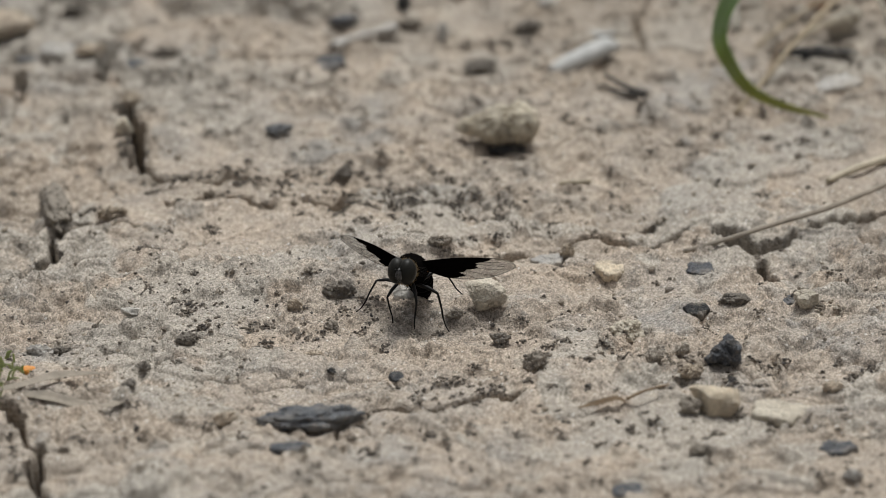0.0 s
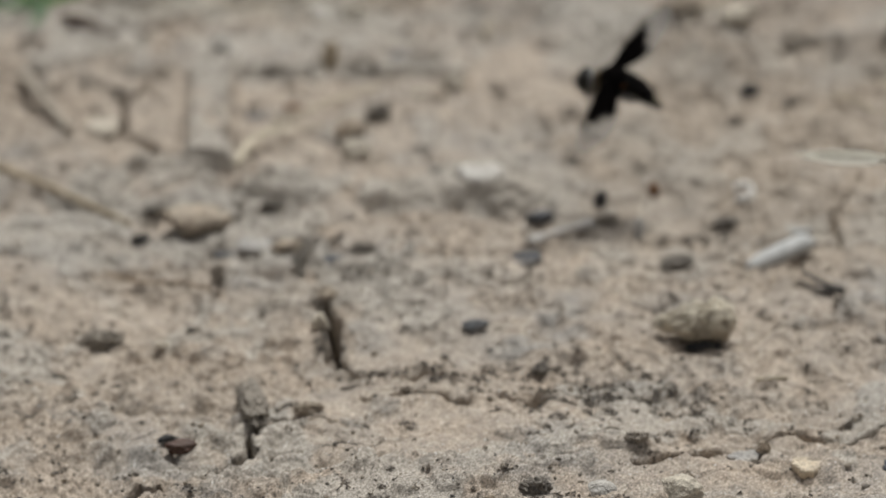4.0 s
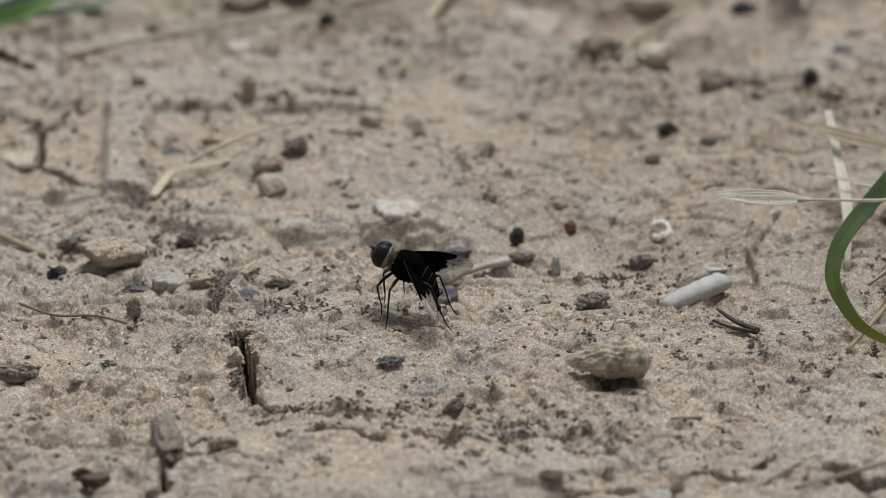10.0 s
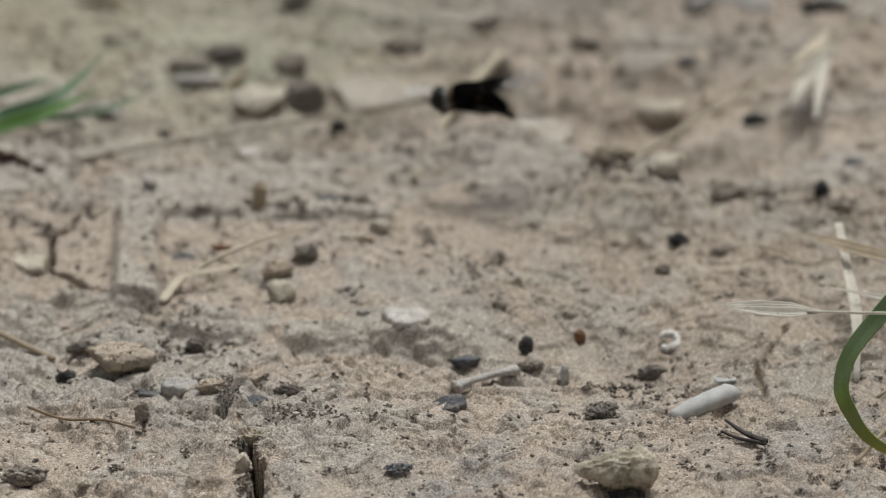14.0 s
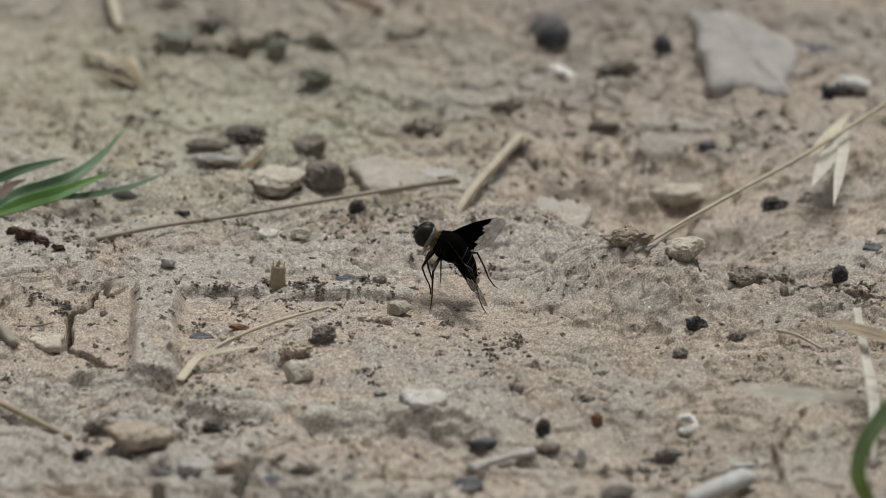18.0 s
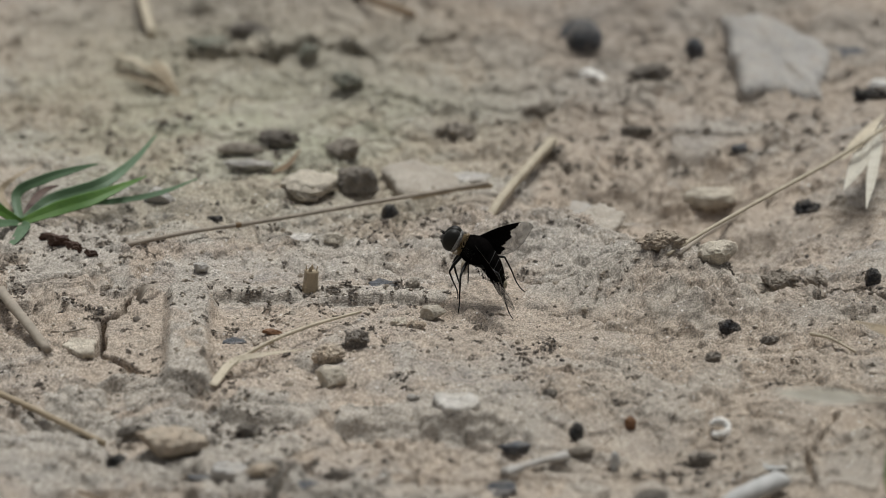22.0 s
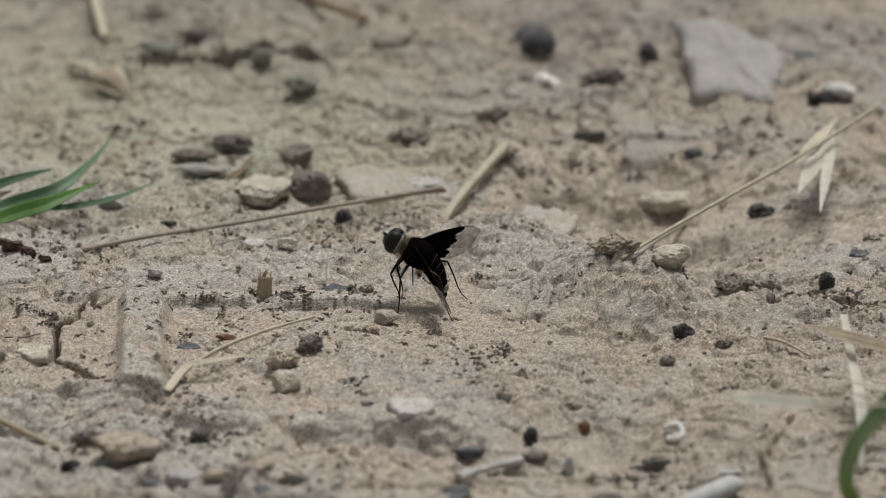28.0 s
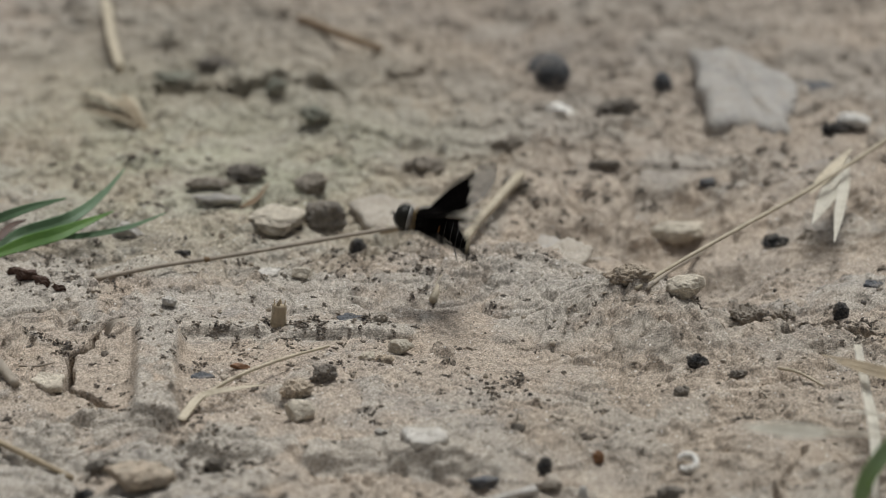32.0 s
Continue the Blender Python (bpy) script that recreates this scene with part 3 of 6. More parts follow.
# ---- stones, clods and crumbs ----
def rock_mesh(name, w, d, h, seed, facets, rough, level, taper=0.0):
    """A stone with flattened facets and a rough skin, lying on z = 0 (millimetres)."""
    rnd = random.Random(seed)
    bm = bmesh.new()
    bmesh.ops.create_icosphere(bm, subdivisions=level, radius=1.0)
    spin = Euler([rnd.uniform(-0.35, 0.35) for _ in range(3)]).to_matrix()
    square = 2.1 if facets < 5 else 2.5 if facets < 8 else 3.0
    cuts = []
    for _ in range(facets):
        n = Vector((rnd.gauss(0, 1), rnd.gauss(0, 1), rnd.gauss(0, 0.8))).normalized()
        cuts.append((n, rnd.uniform(0.5, 0.92)))
    off = Vector((seed * 3.7 % 50, seed * 1.3 % 50, seed * 7.1 % 50))
    for v in bm.verts:
        p = v.co.normalized()
        p = spin @ (p * (abs(p.x) ** square + abs(p.y) ** square + abs(p.z) ** square) ** (-1 / square))
        for n, k in cuts:
            over = p.dot(n) - k
            if over > 0:
                p -= n * over
        p *= 1 + rough * (0.9 * noise.noise(p * 1.3 + off) + 0.6 * noise.noise(p * 3.1 + off)) + (0.05 + 0.5 * rough) * (0.5 * noise.noise(p * 7 + off) + 0.5 * abs(noise.noise(p * 13 + off)))
        k = 1 - taper * max(0.0, min(1.0, 0.55 - 0.6 * p.x))
        v.co = Vector((p.x, p.y * k, p.z * k + (1 - k) * 0.1))
    lo = [min(v.co[k] for v in bm.verts) for k in range(3)]
    hi = [max(v.co[k] for v in bm.verts) for k in range(3)]
    for v in bm.verts:
        p = v.co
        v.co = Vector((((p.x - lo[0]) / (hi[0] - lo[0]) - 0.5) * w, ((p.y - lo[1]) / (hi[1] - lo[1]) - 0.5) * d, (p.z - lo[2]) / (hi[2] - lo[2]) * h)) * MM
    if "clod" in name:
        # granules that cling to a crumbly lump
        skin = [v.co.copy() for v in bm.verts if v.co.z > 0.12 * h * MM]
        for _ in range(int(40 + 12 * w)):
            g = bmesh.ops.create_icosphere(bm, subdivisions=1, radius=1.0)["verts"]
            at, r = rnd.choice(skin), rnd.uniform(0.1, 0.24) * rnd.uniform(0.6, 1.2) * MM
            tilt = Euler([rnd.uniform(0, 3.1) for _ in range(3)]).to_matrix()
            for v in g:
                v.co = at + tilt @ Vector((v.co.x * r * rnd.uniform(0.7, 1.4), v.co.y * r * rnd.uniform(0.7, 1.3), v.co.z * r))
    me = bpy.data.meshes.new(name)
    bm.to_mesh(me)
    bm.free()
    me.polygons.foreach_set("use_smooth", [level > 4] * len(me.polygons))
    return me


def plate_mesh(name, w, d, h, seed, rough):
    """A flat angular chip: a broken outline, bevelled rim and slightly uneven faces (millimetres)."""
    rnd = random.Random(seed)
    off = Vector((seed * 3.1 % 40, seed * 1.9 % 40, 0))
    sides = rnd.choice((5, 6, 7))
    turn = rnd.uniform(0, 6.28)
    cuts = [(turn + 6.283 * (k + rnd.uniform(-0.3, 0.3)) / sides, rnd.uniform(0.72, 1.0)) for k in range(sides)]
    segs, rings = 72, ((0.0, 1.0), (0.25, 1.0), (0.5, 1.0), (0.72, 1.0), (0.88, 0.98), (0.96, 0.9), (1.0, 0.7), (1.0, 0.35), (0.96, 0.0), (0.5, -0.02))
    slope = (rnd.uniform(-0.2, 0.2), rnd.uniform(-0.25, 0.05))
    verts, faces = [], []
    for k, z in rings:
        for i in range(segs):
            a = 6.2832 * i / segs
            edge = min(c / max(0.05, math.cos(a - t)) for t, c in cuts)
            edge *= 1 + 0.13 * noise.noise(Vector((math.cos(a) * 2, math.sin(a) * 2, 0)) + off) + 0.12 * noise.noise(Vector((math.cos(a) * 7, math.sin(a) * 7, z)) + off)
            x, y = k * edge * math.cos(a), k * edge * math.sin(a)
            q = Vector((x, y, 0))
            top = z * (1 + slope[0] * x + slope[1] * y + (0.12 + rough) * noise.noise(q * 1.7 + off) + (0.1 + 0.5 * rough) * noise.noise(q * 5 + off) + 0.1 * noise.noise(q * 11 + off))
            verts.append([x, y, top])
    v = np.array(verts)
    lo, hi = v.min(0), v.max(0)
    v = ((v - lo) / (hi - lo) - (0.5, 0.5, 0.0)) * (w, d, h) * MM
    n = len(rings)
    for j in range(n - 1):
        for i in range(segs):
            i2 = (i + 1) % segs
            faces.append((j * segs + i, (j + 1) * segs + i, (j + 1) * segs + i2, j * segs + i2))
    faces.append(tuple((n - 1) * segs + i for i in range(segs))[::-1])
    return mesh_of(name, v.tolist(), faces)


SEED = [100]


def stone(x, y, w, d, h, material, name="pebble", label="", turn=0.0, facets=6, rough=0.22, sink=0.3, lean=0.0, taper=0.0, tip=None):
    SEED[0] += 1
    level = 5 if w > 3.2 else 4
    flat = facets > 7 and h < 0.5 * w and "clod" not in name
    if flat:
        # a chip lies on its broad face
        y, d, h = y + 0.6 * h, d + 1.2 * h, 0.5 * h
    if tip is None:
        tip = 5 if flat else 0
    mesh = plate_mesh(name, w, d, h / (1 - sink), SEED[0], 0.4 * rough) if flat else rock_mesh(name, w, d, h / (1 - sink), SEED[0], facets, rough, level, taper)
    ob = part(name, mesh, material)
    z = ground_z(x, y)
    if flat:
        z = min(z, sum(ground_z(x + i * w * 0.4, y + j * d * 0.4) for i in (-1, 1) for j in (-1, 1)) / 4)
    ob.matrix_basis = pose(x * MM, y * MM, (z - sink * h) * MM, tip, lean, turn)
    category = "clod" if "clod" in name else "stone"
    if len(label.split()) < 5:
        label += " lying on dry earth"
    return tagged(ob, label, category, "stones on the ground")


def cone_stone(x, y):
    """A lumpy two-lobed stone that tapers to a point."""
    bm = bmesh.new()
    bmesh.ops.create_icosphere(bm, subdivisions=5, radius=1.0)
    for v in bm.verts:
        p = v.co.copy()
        across = math.hypot(p.y, p.z) + 1e-6
        r = float(np.interp(p.x, (-1, -0.85, -0.4, 0.0, 0.25, 0.6, 0.85, 1), (0.1, 0.32, 0.62, 0.93, 0.84, 1.0, 0.78, 0.1)))
        k = r / across * (1 + 0.24 * noise.noise(p * 2.3) + 0.2 * noise.noise(p * 4.5) + 0.12 * noise.noise(p * 10) + 0.06 * noise.noise(p * 21))
        v.co = Vector((p.x * 4.7, p.y * k * 2.5, p.z * k * (2.8 if p.z > 0 else 1.9) + 1.8 + 0.25 * p.x)) * MM
    me = bpy.data.meshes.new("stone")
    bm.to_mesh(me)
    bm.free()
    me.polygons.foreach_set("use_smooth", [True] * len(me.polygons))
    ob = part("stone", me, WEATHERED)
    ob.matrix_basis = pose(x * MM, y * MM, (ground_z(x, y) + 0.3) * MM, 0, 0, -10)
    tagged(ob, "knobby pale limestone lump tapering to a point", "stone", "stones on the ground")


# nearest stretch
stone(-0.4, -97.9, 12.2, 5.0, 2.3, ROUGH_SLATE, "slate_chip", "rough blue-grey slate chip bedded in dry earth", 5, 7, 0.5, 0.3)
stone(-2.5, -108.2, 4.7, 1.6, 0.9, SLATE, "slate_chip", "thin grey slate chip half buried in earth", 0, 8, 0.12, 0.5)
stone(9.0, -85.6, 1.8, 1.4, 1.0, SLATE, "pebble", "small dark blue-grey angular pebble", 20, 9, 0.1)
stone(44.0, -83.8, 4.3, 3.5, 3.5, SLATE, "clod", "dark grey rough clod standing on dry earth", 15, 3, 0.4, 0.15)
stone(44.5, -87.6, 1.6, 1.2, 0.8, COAL, "pebble", "small black pebble beside a dark stone")
stone(42.6, -96.6, 5.4, 5.6, 2.7, CREAM, "stone", "cream and tan angular stone chip", 10, 7, 0.12, 0.2)
stone(39.9, -98.2, 2.5, 2.0, 1.5, CLOD, "clod", "grey earth clod against a cream stone", 0, 0, 0.45)
stone(49.7, -99.1, 6.8, 3.3, 1.9, LIME, "stone", "flat pale grey angular stone", -4, 9, 0.14, 0.2)
stone(41.6, -70.5, 3.0, 2.1, 1.2, COAL, "charcoal_lump", "black charcoal lump on dry earth", 5, 8, 0.3)
stone(33.9, -75.1, 4.0, 3.1, 1.7, LIME, "clod", "pale knobby lime clod on dry earth", 0, 2, 0.4)
stone(19.0, -67.9, 4.6, 4.2, 2.3, LIME, "stone", "rounded whitish stone beside the fly", 0, 5, 0.18)
stone(36.5, -84.1, 2.2, 1.7, 1.2, CLOD, "clod", "small grey earth clod", 0, 0, 0.5)
stone(40.3, -87.3, 3.0, 2.2, 1.2, EARTH, "clod", "tan sandy earth clod", 0, 0, 0.45)
stone(39.6, -81.3, 1.8, 1.4, 1.1, CLOD, "clod", "small grey earth clod", 30, 0, 0.5)
stone(20.3, -76.4, 2.2, 1.7, 1.1, DARK_CLOD, "clod", "dark grey earth clod", 0, 2, 0.5)
stone(15.5, -69.4, 1.9, 1.4, 0.8, CLOD, "clod", "small grey clod near the fly", 0, 0, 0.45)
stone(23.8, -85.2, 2.8, 2.2, 2.0, CLOD, "clod", "crumbly grey earth clod", 0, 0, 0.55)
stone(53.5, -67.8, 2.8, 2.2, 1.6, LIME, "pebble", "pale pebble at the edge of a crack", 0, 6)
stone(51.4, -66.9, 2.4, 1.6, 0.9, SLATE, "slate_chip", "dark slate chip in a crack", 30, 8)
stone(32.7, -58.3, 3.4, 2.6, 1.5, CREAM, "pebble", "cream flat pebble with a tan face", 20, 8, 0.1)
stone(26.1, -54.0, 4.1, 1.8, 1.0, GREYSTONE, "stone", "flat grey stone bedded in earth", 0, 8, 0.3, 0.4)
stone(28.0, -52.8, 1.6, 1.3, 1.2, EARTH, "clod", "brown earth clod on a grey stone", 0, 0, 0.5)
stone(-17.9, -83.5, 1.6, 1.2, 0.7, DARK_CLOD, "clod", "small dark clod", 0, 0, 0.4)
stone(-19.5, -89.1, 1.8, 1.2, 0.7, DARK_CLOD, "clod", "small dark clod", 40, 0, 0.4)
stone(-29.0, -77.0, 3.0, 1.4, 0.8, GREYSTONE, "clod", "flat grey clod bedded in earth", 0, 3, 0.4, 0.4)
stone(-19.4, -70.3, 2.1, 1.2, 0.7, WHITE, "pebble", "small white pebble", 0, 6)
stone(2.2, -72.4, 1.6, 1.2, 0.7, CLOD, "clod", "small grey clod", 0, 0, 0.4)
stone(0.1, -79.5, 1.9, 1.5, 0.8, EARTH, "clod", "small tan clod", 0, 0, 0.4)
stone(2.1, -83.7, 1.0, 0.8, 0.5, COAL, "pebble", "tiny dark pebble")
stone(55.1, -107.2, 4.1, 2.3, 1.3, SLATE, "slate_chip", "dark blue-grey slate pebble", 10, 8, 0.15)
stone(56.5, -113.8, 2.2, 1.8, 1.1, GREYSTONE, "pebble", "grey angular pebble", 30, 8)
stone(32.9, -117.0, 3.9, 2.4, 1.3, SLATE, "stone", "grey slate stone bedded in earth", 0, 8)
stone(55.2, -92.8, 2.2, 1.5, 0.8, EARTH, "clod", "tan earth clod", 0, 0, 0.4)
stone(40.7, -106.7, 2.6, 1.5, 0.8, CLOD, "clod", "grey earth clod", 0, 0, 0.45)
stone(-9.1, -98.2, 2.7, 1.9, 1.0, EARTH, "clod", "brown earth clod", 40, 2, 0.4)
stone(3.1, -65.5, 3.7, 2.3, 1.3, DARK_CLOD, "clod", "crumbly dark clod near the fly", 0, 0, 0.5, 0.45)
stone(-1.7, -68.0, 1.5, 1.2, 1.0, EARTH, "clod", "small brown clod", 0, 0, 0.4)
stone(11.6, -50.5, 1.8, 1.0, 0.5, CLOD, "clod", "small grey clod", 0, 0, 0.4)
stone(14.3, -54.4, 2.8, 1.4, 0.8, CLOD, "clod", "brown-grey clod behind the fly", 0, 0, 0.5)
stone(45.7, -66.9, 3.7, 1.8, 1.0, DARK_CLOD, "clod", "dark crumbly clod", 0, 0, 0.6)
stone(10.4, -66.0, 3.2, 2.5, 1.6, WHITE, "pebble", "smooth white pebble on dry earth", 0, 4, 0.1)
stone(-13.3, -76.0, 2.8, 1.8, 1.0, DARK_CLOD, "clod", "dark grey earth clod", 0, 0, 0.5)
stone(42.4, -57.3, 3.1, 1.8, 1.0, SLATE, "slate_chip", "rough slate chip", 0, 9, 0.3)
stone(-36.9, -47.0, 2.3, 1.2, 0.7, COAL, "charcoal_lump", "small black lump", 0, 6, 0.3)
stone(-21.5, -41.8, 3.5, 1.8, 1.0, EARTH, "clod", "sandy clod beside a crack", 0, 0, 0.4, 0.4)
stone(-26.7, -75.9, 2.4, 0.9, 0.5, DARK_CLOD, "clod", "dark flat clod", 0, 0, 0.4)
# middle stretch
cone_stone(21.2, -22.7)
stone(-19.4, -8.0, 2.6, 2.6, 1.5, EARTH, "clod", "pale clod lodged at the end of a crack", 0, 2, 0.3, 0.3)
stone(-20.4, -16.8, 1.9, 2.4, 1.4, LIME, "clod", "small pale clod lodged in a crack", 0, 2, 0.3, 0.4)
stone(22.2, -24.5, 4.4, 1.5, 0.9, COAL, "clod", "dark damp clod under a pale stone", 0, 0, 0.4)
stone(23.7, -13.2, 3.8, 1.7, 0.9, CLOD, "clod", "grey clod behind a pale stone", 0, 0, 0.4)
stone(-27.6, -39.6, 3.4, 13.0, 3.2, CLOD, "clod", "elongated grey crumbly clod", 9, 0, 0.45, 0.12)
stone(4.1, -31.9, 2.1, 1.7, 1.1, DARK_CLOD, "clod", "dark rounded clod", 0, 0, 0.35)
stone(2.6, 4.1, 4.1, 2.7, 1.5, SLATE, "stone", "dark grey stone with a rough top", -8, 8, 0.3)
stone(19.8, 1.9, 4.1, 2.9, 1.6, DARK_CLOD, "clod", "dark knobby clod", 0, 2, 0.55)
stone(4.5, 18.6, 4.0, 2.0, 1.1, SLATE, "slate_chip", "grey slate chip beside a bleached twig", 15, 7, 0.25)
stone(-41.0, 13.1, 2.4, 2.0, 1.7, COAL, "stone", "blue-black rounded stone", 0, 5, 0.25)
stone(-39.4, 23.8, 3.7, 1.9, 1.0, DARK_CLOD, "clod", "dark clod beside a tan stone", 0, 2, 0.45)
stone(-34.6, 16.5, 8.5, 5.2, 2.9, EARTH, "clod", "large tan earth clod with a dark underside", 4, 3, 0.17, 0.15)
stone(-31.4, 9.9, 2.9, 1.4, 0.8, SLATE, "slate_chip", "small slate chip", 0, 8)
stone(-27.9, 9.8, 4.5, 2.6, 1.4, GREYSTONE, "stone", "flat grey-blue stone bedded in earth", 0, 8, 0.2, 0.5)
stone(-24.3, 7.0, 3.6, 2.4, 1.4, EARTH, "clod", "brown clod beside a crack", 0, 3, 0.3)
stone(-19.3, 3.6, 2.9, 1.9, 1.0, SLATE, "slate_chip", "grey slate chip at the crack", 0, 9, 0.1)
stone(-15.6, 8.8, 3.8, 1.7, 1.0, DARK_CLOD, "clod", "dark crumbly clod", 0, 0, 0.55)
stone(-45.1, -15.0, 5.8, 3.1, 1.7, CLOD, "clod", "fuzzy grey crumbly clod", 0, 0, 0.5)
stone(-38.0, -16.6, 1.8, 1.4, 0.8, LIME, "pebble", "small pale pebble", 0, 5)
stone(-32.0, -0.2, 1.8, 1.4, 1.8, CLOD, "clod", "small upright crumb of earth", 0, 0, 0.5)
stone(-3.1, -18.1, 3.4, 2.4, 0.8, ROUGH_SLATE, "clod", "dark blue-grey crumbly lump bedded in earth", 0, 3, 0.6, 0.4)
stone(-2.3, 26.7, 5.6, 3.2, 1.8, WHITE, "stone", "flat white stone chip", 3, 9, 0.1, 0.45)
stone(-7.3, 32.5, 1.7, 1.2, 0.6, WHITE, "pebble", "small white pebble", 0, 5)
stone(11.9, 18.4, 3.3, 1.9, 1.0, CLOD, "clod", "grey-brown clod", 0, 0, 0.5)
stone(29.5, 55.4, 2.6, 2.1, 1.8, COAL, "clod", "round black crumbly lump", 0, 3, 0.35, 0.15)
stone(34.1, 51.1, 2.2, 1.3, 0.7, DARK_CLOD, "clod", "small dark clod", 0, 0, 0.4)
stone(27.4, 44.7, 2.0, 1.5, 0.8, DARK_CLOD, "clod", "small dark clod", 0, 0, 0.5)
stone(25.8, 17.2, 3.6, 2.2, 1.2, DARK_CLOD, "clod", "dark crumbled clod", 0, 0, 0.6)
stone(8.5, 32.9, 1.7, 1.4, 0.9, DARK_CLOD, "clod", "small dark clod", 0, 0, 0.4)
stone(-26.3, 21.6, 2.6, 2.1, 1.5, DARK_CLOD, "clod", "dark jagged clod at a crack", 0, 3, 0.6)
# far stretch
stone(-16.8, 38.4, 3.7, 2.9, 2.2, LIME, "stone", "pale angular stone leaning on a clod", 10, 9, 0.15)
stone(-17.2, 44.0, 4.2, 3.2, 1.8, EARTH, "clod", "brown clod behind a pale stone", 0, 0, 0.4)
stone(-14.0, 47.9, 3.1, 2.5, 1.7, DARK_CLOD, "clod", "dark crumbly clod", 0, 2, 0.5)
stone(-5.2, 59.7, 3.0, 2.4, 1.5, LIME, "pebble", "pale angular pebble below the fly", 10, 8, 0.15)
stone(-9.2, 57.1, 2.1, 1.6, 0.9, LIME, "pebble", "pale flat pebble", 0, 6)
stone(-7.0, 55.5, 2.4, 1.3, 0.7, EARTH, "clod", "small tan clod", 0, 0, 0.4)
stone(-28.2, 49.9, 2.9, 1.3, 0.7, SLATE, "slate_chip", "small slate chip", 0, 8)
stone(-10.9, 68.5, 3.9, 1.8, 1.0, SLATE, "slate_chip", "rough slate chip", 5, 9, 0.35)
stone(-7.6, 68.5, 1.7, 1.4, 0.9, CLOD, "clod", "small grey clod", 0, 0, 0.4)
stone(-14.4, 104.0, 5.2, 5.0, 3.5, DARK_CLOD, "clod", "rough dark grey rounded clod with pale spots", 0, 4, 0.35, 0.2)
stone(-20.1, 100.8, 7.4, 6.5, 2.3, LIME, "stone", "whitish rounded stone bedded in earth", 0, 6, 0.2, 0.15)
stone(-16.4, 114.6, 4.4, 3.5, 2.0, CLOD, "clod", "grey-brown rounded clod", 0, 2, 0.35)
stone(-6.9, 106.5, 9.0, 8.0, 2.4, CRUST, "stone", "long cream stone bedded in earth", 28, 9, 0.15)
stone(-1.1, 108.4, 5.7, 2.0, 1.1, GREYSTONE, "stone", "flat grey stone behind a stalk", 0, 8)
stone(11.0, 103.5, 9.6, 5.5, 2.2, GREYSTONE, "stone", "flat pale grey stone", -6, 9, 0.15, 0.1)
stone(-24.1, 116.5, 5.3, 3.1, 1.7, DARK_CLOD, "clod", "dark rough clod", 0, 2, 0.4)
stone(-28.8, 113.7, 5.7, 2.1, 1.2, CLOD, "clod", "flat grey clod", 0, 0, 0.4)
stone(-2.7, 121.9, 5.4, 3.2, 1.8, CLOD, "clod", "grey clod far off", 0, 2, 0.3)
stone(-27.7, 109.7, 6.1, 2.3, 1.3, GREYSTONE, "stone", "flat grey stone", 0, 7, 0.2)
stone(-10.5, 96.3, 2.2, 1.7, 1.8, COAL, "pebble", "small round black pebble", 0, 2)
stone(-21.0, 83.7, 2.7, 1.8, 1.0, WHITE, "pebble", "small white chip", 0, 8)
stone(-17.0, 84.1, 2.7, 1.7, 0.9, LIME, "pebble", "small pale pebble", 0, 6)
stone(-32.6, 70.3, 1.9, 1.5, 1.0, WHITE, "pebble", "small white pebble", 0, 6)
stone(-38.1, 96.0, 3.9, 3.1, 1.9, GREYSTONE, "stone", "grey stone behind grass blades", 0, 5)
stone(-31.5, 90.4, 2.2, 1.2, 0.7, COAL, "pebble", "small black pebble", 0, 5)
stone(13.0, 150.0, 4.7, 4.2, 3.9, SLATE, "stone", "round blue-black stone", 0, 0, 0.08, 0.15)
stone(14.1, 139.5, 3.8, 2.8, 1.8, CHALK, "stone", "small white stone before a black one", 0, 6)
stone(12.2, 158.5, 5.0, 4.5, 1.8, SLATE, "stone", "dark stone far off behind a round one", 0, 5)
stone(26.6, 149.6, 2.7, 2.1, 2.0, SLATE, "stone", "dark blue-grey stone", 0, 5)
stone(36.8, 141.0, 14.5, 20.0, 5.0, GREYSTONE, "stone", "large pale slab of stone bedded in earth", 14, 10, 0.15, 0.4)
stone(45.3, 145.8, 5.3, 2.0, 1.1, SLATE, "slate_chip", "dark flat slate chip", 0, 8)
stone(49.7, 132.6, 4.4, 2.8, 1.9, CHALK, "stone", "white stone over dark earth", 0, 6)
stone(47.7, 131.5, 4.1, 1.7, 0.9, COAL, "clod", "dark clod beside a white stone", 0, 2, 0.4)
stone(7.4, 129.8, 4.3, 2.8, 1.5, CLOD, "clod", "grey clod far off", 0, 2, 0.35)
stone(-16.2, 136.1, 4.2, 3.6, 1.9, MOSSY, "stone", "greenish grey stone far off", 0, 5)
stone(-21.1, 148.2, 2.6, 3.0, 1.6, MOSSY, "stone", "dark greenish stone beside a crack", 0, 5)
stone(-28.5, 155.9, 5.2, 3.0, 1.7, DARK_CLOD, "clod", "dark clod far off", 0, 2, 0.35)
stone(-33.4, 152.6, 6.3, 3.2, 1.2, MOSSY, "clod", "grey clod at a crack", 0, 2, 0.35)
stone(27.8, 112.8, 7.2, 4.6, 1.9, LIME, "stone", "pale rounded stone bedded in earth", 0, 5, 0.2, 0.3)
stone(21.6, 72.5, 6.0, 3.3, 1.8, EARTH, "clod", "brown clod under the rim", 0, 0, 0.35)
stone(28.3, 70.4, 5.1, 3.7, 2.1, LIME, "stone", "pale stone below a straw", 20, 7, 0.15, 0.3)
stone(35.6, 72.9, 4.4, 3.3, 1.8, CLOD, "clod", "grey-brown rounded clod", 0, 2, 0.35)
stone(40.2, 72.7, 2.5, 1.9, 1.1, CLOD, "clod", "small grey clod", 0, 0, 0.4)
